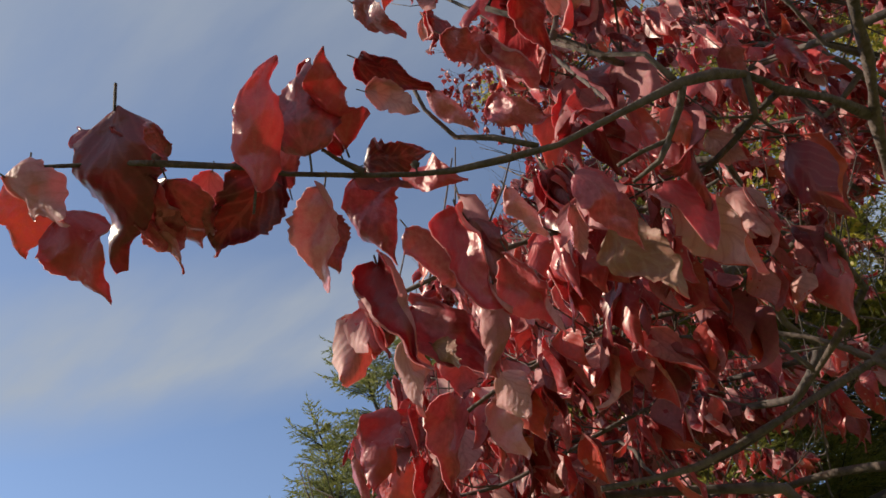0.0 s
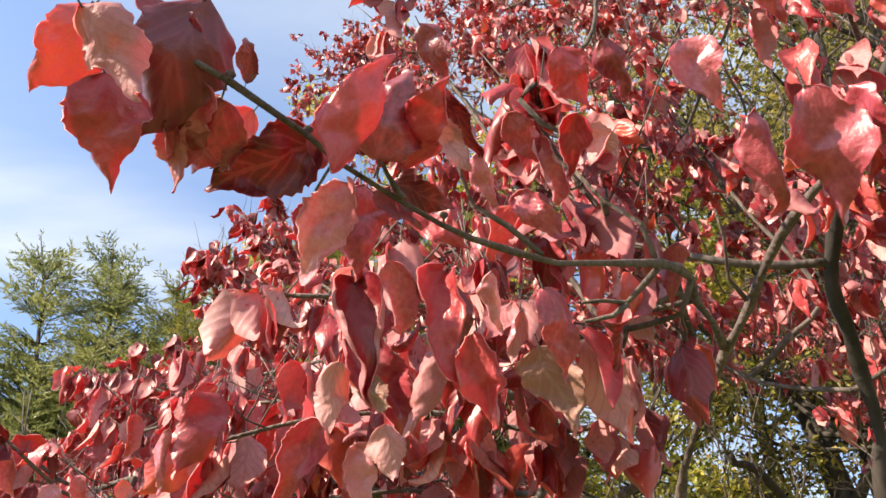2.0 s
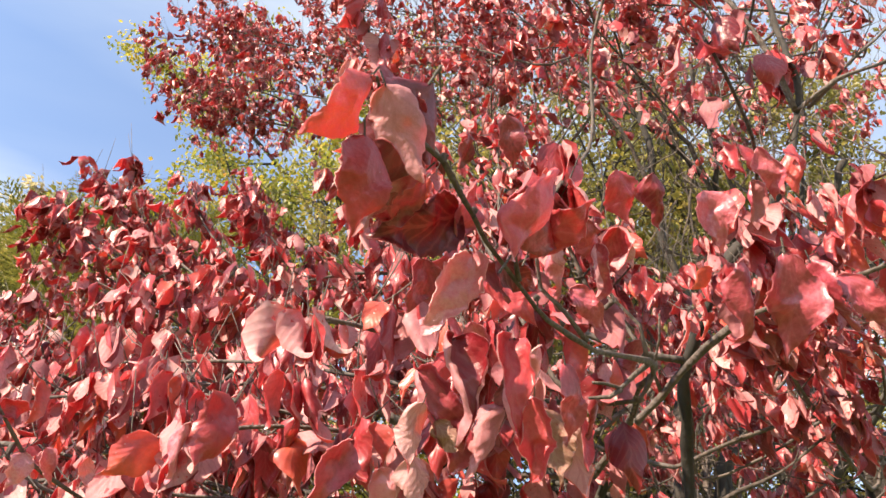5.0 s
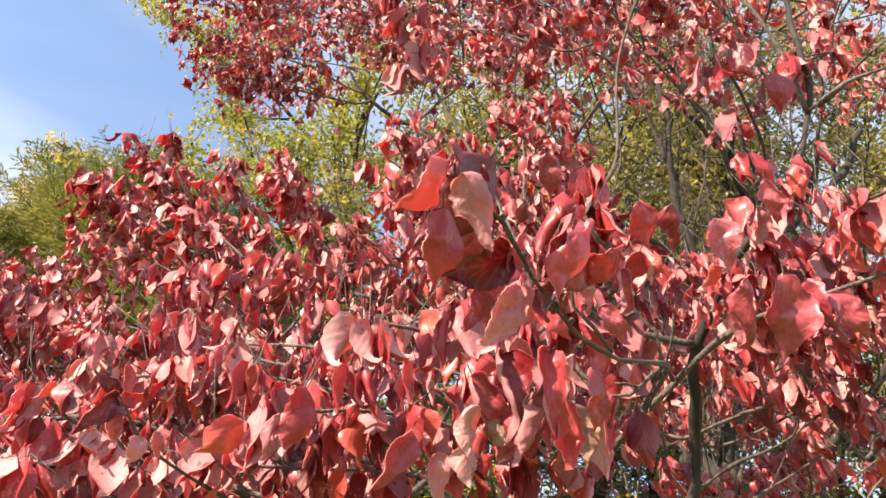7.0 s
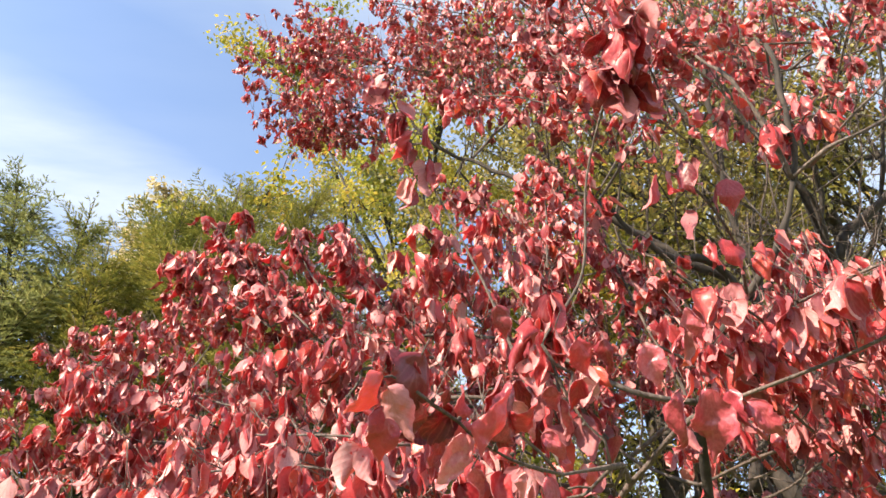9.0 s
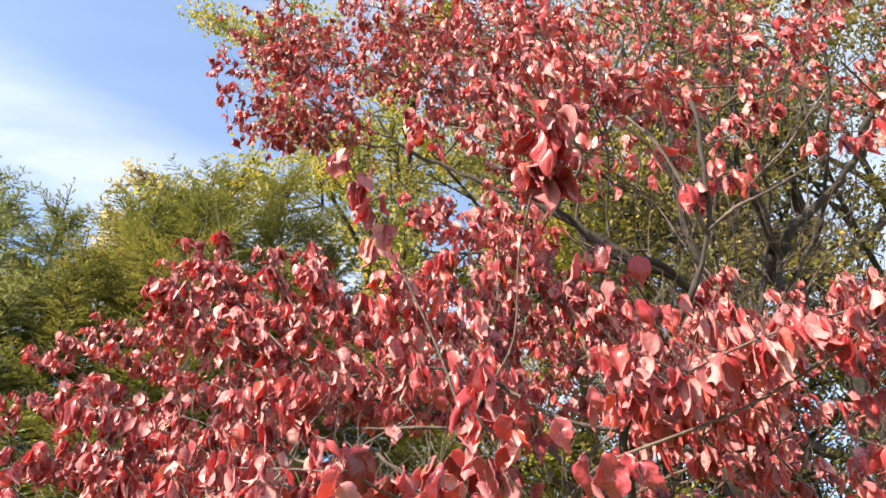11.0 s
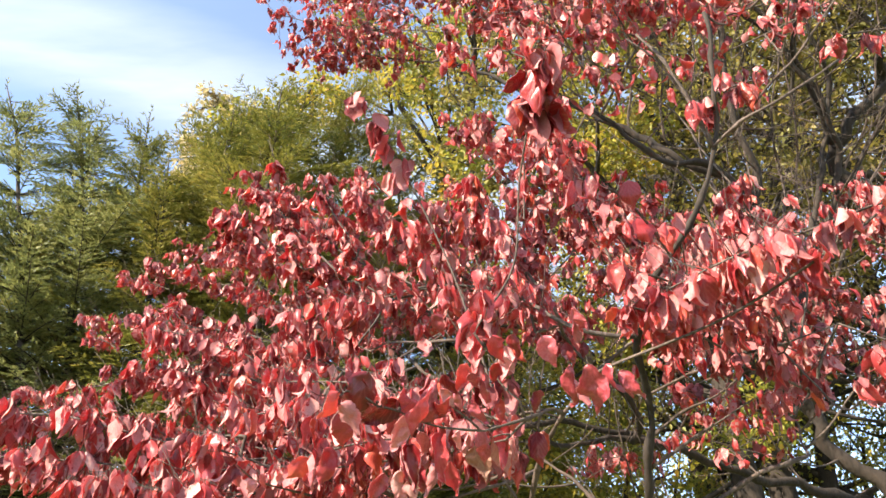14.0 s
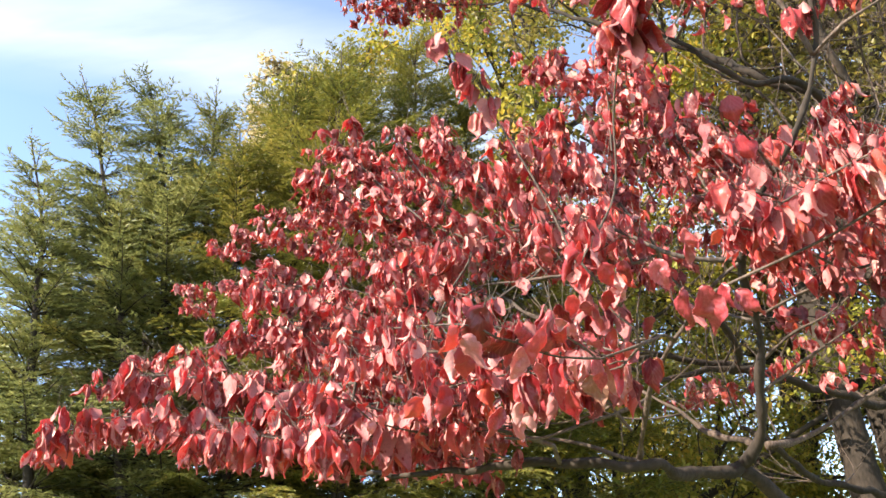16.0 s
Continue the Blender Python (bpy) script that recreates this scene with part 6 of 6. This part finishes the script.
bough([(0.37, 3.53, 7.75), (0.18, 3.71, 7.81), (-0.01, 3.90, 7.85)], 0.007, 0.003, every=0.08, reach=0.27, size=0.068)
bough([(0.83, 2.01, 4.96), (0.65, 1.87, 5.09), (0.46, 1.73, 5.19)], 0.007, 0.003, every=0.08, reach=0.27, size=0.068)
bough([(3.55, 3.01, 7.15), (3.75, 2.89, 7.22), (3.96, 2.78, 7.27)], 0.007, 0.003, every=0.08, reach=0.27, size=0.068)
bough([(0.43, 3.95, 7.64), (0.24, 4.15, 7.71), (0.04, 4.36, 7.75)], 0.007, 0.003, every=0.08, reach=0.27, size=0.068)
bough([(0.19, 3.53, 6.66), (0.03, 3.74, 6.80), (-0.13, 3.95, 6.92)], 0.007, 0.003, every=0.08, reach=0.27, size=0.068)
bough([(0.40, 2.39, 4.93), (0.29, 2.09, 5.06), (0.18, 1.80, 5.16)], 0.007, 0.003, every=0.08, reach=0.27, size=0.068)
bough([(1.11, 4.74, 8.09), (1.02, 4.95, 8.23), (0.92, 5.16, 8.33)], 0.007, 0.003, every=0.08, reach=0.27, size=0.068)
bough([(0.75, 4.41, 7.74), (0.48, 4.56, 7.82), (0.22, 4.72, 7.87)], 0.007, 0.003, every=0.08, reach=0.27, size=0.068)
bough([(0.24, 3.79, 7.37), (0.00, 3.79, 7.43), (-0.24, 3.78, 7.47)], 0.007, 0.003, every=0.08, reach=0.27, size=0.068)
bough([(3.55, 2.35, 6.23), (3.62, 2.14, 6.30), (3.70, 1.93, 6.34)], 0.007, 0.003, every=0.08, reach=0.27, size=0.068)
bough([(0.11, 3.31, 7.12), (-0.14, 3.36, 7.27), (-0.40, 3.42, 7.39)], 0.007, 0.003, every=0.08, reach=0.27, size=0.068)
bough([(3.52, 4.01, 8.23), (3.77, 4.05, 8.33), (4.02, 4.09, 8.39)], 0.007, 0.003, every=0.08, reach=0.27, size=0.068)
bough([(0.53, 4.73, 8.26), (0.32, 4.83, 8.38), (0.11, 4.94, 8.46)], 0.007, 0.003, every=0.08, reach=0.27, size=0.068)
bough([(-0.05, 3.02, 5.57), (-0.38, 3.13, 5.70), (-0.71, 3.25, 5.81)], 0.007, 0.003, every=0.08, reach=0.27, size=0.068)
bough([(-0.05, 4.24, 7.76), (-0.40, 4.33, 7.86), (-0.74, 4.42, 7.93)], 0.007, 0.003, every=0.08, reach=0.27, size=0.068)
bough([(-0.58, 3.04, 5.69), (-0.83, 3.25, 5.74), (-1.08, 3.47, 5.76)], 0.007, 0.003, every=0.08, reach=0.27, size=0.068)
bough([(-0.46, 4.02, 7.47), (-0.72, 4.16, 7.52), (-0.97, 4.29, 7.54)], 0.007, 0.003, every=0.08, reach=0.27, size=0.068)
bough([(-0.57, 4.02, 6.06), (-0.81, 3.91, 6.16), (-1.05, 3.80, 6.23)], 0.007, 0.003, every=0.08, reach=0.27, size=0.068)
bough([(-0.56, 4.18, 7.88), (-0.74, 4.48, 7.93), (-0.92, 4.77, 7.95)], 0.007, 0.003, every=0.08, reach=0.27, size=0.068)
bough([(-0.58, 4.71, 7.35), (-0.77, 4.82, 7.49), (-0.95, 4.94, 7.59)], 0.007, 0.003, every=0.08, reach=0.27, size=0.068)
bough([(-0.40, 5.06, 8.22), (-0.53, 5.29, 8.27), (-0.66, 5.53, 8.29)], 0.007, 0.003, every=0.08, reach=0.27, size=0.068)
bough([(-0.57, 5.12, 7.76), (-0.64, 5.38, 7.83), (-0.70, 5.65, 7.87)], 0.007, 0.003, every=0.08, reach=0.27, size=0.068)
bough([(-0.29, 5.51, 8.30), (-0.38, 5.70, 8.36), (-0.48, 5.89, 8.38)], 0.007, 0.003, every=0.08, reach=0.27, size=0.068)
bough([(-0.80, 5.05, 7.77), (-1.08, 5.02, 7.83), (-1.36, 4.99, 7.87)], 0.007, 0.003, every=0.08, reach=0.27, size=0.068)
bough([(-0.80, 5.10, 8.15), (-0.96, 5.25, 8.25), (-1.13, 5.41, 8.31)], 0.007, 0.003, every=0.08, reach=0.27, size=0.068)
bough([(-0.88, 5.39, 7.98), (-1.05, 5.62, 8.04), (-1.22, 5.86, 8.07)], 0.007, 0.003, every=0.08, reach=0.27, size=0.068)
bough([(1.80, 3.40, 5.69), (1.53, 3.32, 5.80), (1.26, 3.25, 5.88)], 0.006, 0.003, every=0.085, size=0.072)
bough([(1.88, 2.91, 5.53), (1.71, 2.74, 5.58), (1.54, 2.57, 5.60)], 0.006, 0.003, every=0.085, size=0.072)
bough([(2.38, 3.04, 5.54), (2.59, 2.96, 5.64), (2.80, 2.88, 5.71)], 0.006, 0.003, every=0.085, size=0.072)
bough([(2.09, 2.70, 5.03), (2.26, 2.47, 5.16), (2.43, 2.24, 5.26)], 0.006, 0.003, every=0.085, size=0.072)
bough([(1.84, 2.52, 5.82), (1.72, 2.27, 5.92), (1.60, 2.02, 5.99)], 0.006, 0.003, every=0.085, size=0.072)
bough([(1.21, 2.88, 5.78), (0.99, 2.90, 5.84), (0.78, 2.91, 5.87)], 0.006, 0.003, every=0.085, size=0.072)
bough([(1.88, 2.38, 4.98), (1.68, 2.18, 5.11), (1.49, 1.98, 5.21)], 0.006, 0.003, every=0.085, size=0.072)
bough([(2.43, 2.21, 5.26), (2.46, 2.03, 5.32), (2.50, 1.85, 5.35)], 0.006, 0.003, every=0.085, size=0.072)
bough([(0.83, 2.88, 5.56), (0.60, 2.91, 5.62), (0.38, 2.94, 5.64)], 0.006, 0.003, every=0.085, size=0.072)
bough([(2.81, 2.50, 5.50), (2.97, 2.41, 5.56), (3.13, 2.31, 5.60)], 0.006, 0.003, every=0.085, size=0.072)
bough([(0.95, 2.43, 5.92), (0.84, 2.27, 5.97), (0.73, 2.10, 6.00)], 0.006, 0.003, every=0.085, size=0.072)
bough([(0.66, 3.08, 5.74), (0.48, 3.12, 5.82), (0.30, 3.17, 5.87)], 0.006, 0.003, every=0.085, size=0.072)
bough([(1.90, 2.04, 4.96), (1.86, 1.77, 5.04), (1.82, 1.50, 5.09)], 0.006, 0.003, every=0.085, size=0.072)
bough([(2.60, 2.16, 4.82), (2.76, 1.96, 4.96), (2.93, 1.76, 5.07)], 0.006, 0.003, every=0.085, size=0.072)
bough([(0.81, 2.43, 4.77), (0.70, 2.23, 4.87), (0.58, 2.03, 4.94)], 0.006, 0.003, every=0.085, size=0.072)
bough([(1.42, 1.95, 5.23), (1.48, 1.66, 5.35), (1.53, 1.37, 5.44)], 0.006, 0.003, every=0.085, size=0.072)
bough([(0.97, 2.10, 5.00), (0.90, 1.90, 5.11), (0.83, 1.70, 5.19)], 0.006, 0.003, every=0.085, size=0.072)
bough([(2.14, 1.71, 5.04), (2.25, 1.56, 5.12), (2.37, 1.41, 5.17)], 0.006, 0.003, every=0.085, size=0.072)
bough([(3.06, 2.16, 5.32), (3.09, 1.95, 5.39), (3.13, 1.75, 5.42)], 0.006, 0.003, every=0.085, size=0.072)
bough([(1.32, 1.57, 4.04), (1.31, 1.38, 4.12), (1.30, 1.20, 4.16)], 0.006, 0.003, every=0.085, size=0.072)
bough([(0.78, 1.86, 4.50), (0.73, 1.69, 4.59), (0.67, 1.52, 4.65)], 0.006, 0.003, every=0.085, size=0.072)
bough([(1.03, 1.45, 4.75), (0.83, 1.36, 4.81), (0.63, 1.27, 4.84)], 0.006, 0.003, every=0.085, size=0.072)
bough([(0.42, 1.87, 3.87), (0.36, 1.63, 4.02), (0.29, 1.38, 4.13)], 0.006, 0.003, every=0.085, size=0.072)
bough([(0.59, 1.65, 4.64), (0.39, 1.56, 4.72), (0.19, 1.46, 4.78)], 0.006, 0.003, every=0.085, size=0.072)
bough([(0.82, 1.45, 4.34), (0.64, 1.28, 4.39), (0.46, 1.11, 4.41)], 0.006, 0.003, every=0.085, size=0.072)
bough([(1.48, 1.05, 3.99), (1.53, 0.87, 4.10), (1.59, 0.69, 4.17)], 0.006, 0.003, every=0.085, size=0.072)
bough([(1.30, 1.12, 3.66), (1.24, 0.87, 3.73), (1.18, 0.61, 3.76)], 0.006, 0.003, every=0.085, size=0.072)
bough([(0.79, 1.35, 3.81), (0.62, 1.13, 3.96), (0.46, 0.91, 4.08)], 0.006, 0.003, every=0.085, size=0.072)
bough([(0.84, 1.21, 3.42), (0.58, 1.08, 3.50), (0.33, 0.94, 3.56)], 0.006, 0.003, every=0.085, size=0.072)
bough([(0.43, 0.99, 3.46), (0.29, 0.81, 3.55), (0.15, 0.63, 3.61)], 0.006, 0.003, every=0.085, size=0.072)
bough([(-0.60, 1.95, 3.10), (-0.85, 2.15, 3.45), (-1.02, 2.24, 3.70), (-1.14, 2.29, 3.86)], 0.008, 0.003, every=0.06, reach=0.11, size=0.085)
bough([(-0.80, 2.10, 3.30), (-0.93, 2.22, 3.62), (-0.97, 2.27, 3.88)], 0.007, 0.003, every=0.07, reach=0.10, size=0.085)
bough([(-0.75, 2.05, 3.15), (-1.02, 2.18, 3.38), (-1.20, 2.25, 3.55)], 0.007, 0.003, every=0.07, reach=0.11, size=0.085)
bough([(-0.50, 2.05, 3.25), (-0.66, 2.15, 3.55), (-0.72, 2.20, 3.78)], 0.007, 0.003, every=0.08, reach=0.11, size=0.085)
bough([(-0.30, 2.05, 3.30), (-0.44, 2.15, 3.58), (-0.50, 2.20, 3.80)], 0.007, 0.003, every=0.08, reach=0.11, size=0.085)
bough([(-0.30, 3.20, 5.90), (-0.80, 3.32, 6.35), (-1.15, 3.42, 6.68), (-1.35, 3.46, 6.90)], 0.010, 0.003, every=0.07, reach=0.26, size=0.076, leaves=6)
bough([(-0.50, 3.25, 5.60), (-0.95, 3.36, 5.95), (-1.36, 3.46, 6.20)], 0.010, 0.003, every=0.07, reach=0.24, size=0.076, leaves=6)
bough([(-0.40, 3.22, 5.50), (-0.85, 3.36, 5.72), (-1.25, 3.44, 5.80)], 0.010, 0.003, every=0.07, reach=0.24, size=0.076, leaves=6)
bough([(-0.60, 3.30, 6.20), (-1.00, 3.40, 6.45), (-1.42, 3.52, 6.55)], 0.010, 0.003, every=0.07, reach=0.26, size=0.076, leaves=6)
bough([(-0.40, 3.60, 6.90), (-0.85, 3.75, 7.25), (-1.20, 3.85, 7.50)], 0.010, 0.003, every=0.07, reach=0.28, size=0.076, leaves=6)
bough([(-0.50, 3.70, 7.20), (-0.90, 3.90, 7.60), (-1.15, 4.00, 7.95)], 0.010, 0.003, every=0.07, reach=0.28, size=0.076, leaves=6)
bough([(-0.70, 1.24, 2.08), (-1.07, 1.46, 2.10), (-1.47, 1.52, 2.15), (-1.80, 1.53, 2.17), (-1.96, 1.50, 2.12)], 0.009, 0.003, every=0.05, reach=0.13, size=0.1)
bough([(-0.79, 1.31, 2.17), (-1.15, 1.52, 2.22), (-1.51, 1.57, 2.32), (-1.74, 1.57, 2.34)], 0.009, 0.003, every=0.07, reach=0.12, size=0.095)
bough([(-0.57, 1.08, 1.97), (-0.85, 1.24, 1.96), (-1.22, 1.43, 2.05), (-1.40, 1.46, 2.06)], 0.009, 0.003, every=0.055, reach=0.13, size=0.1)
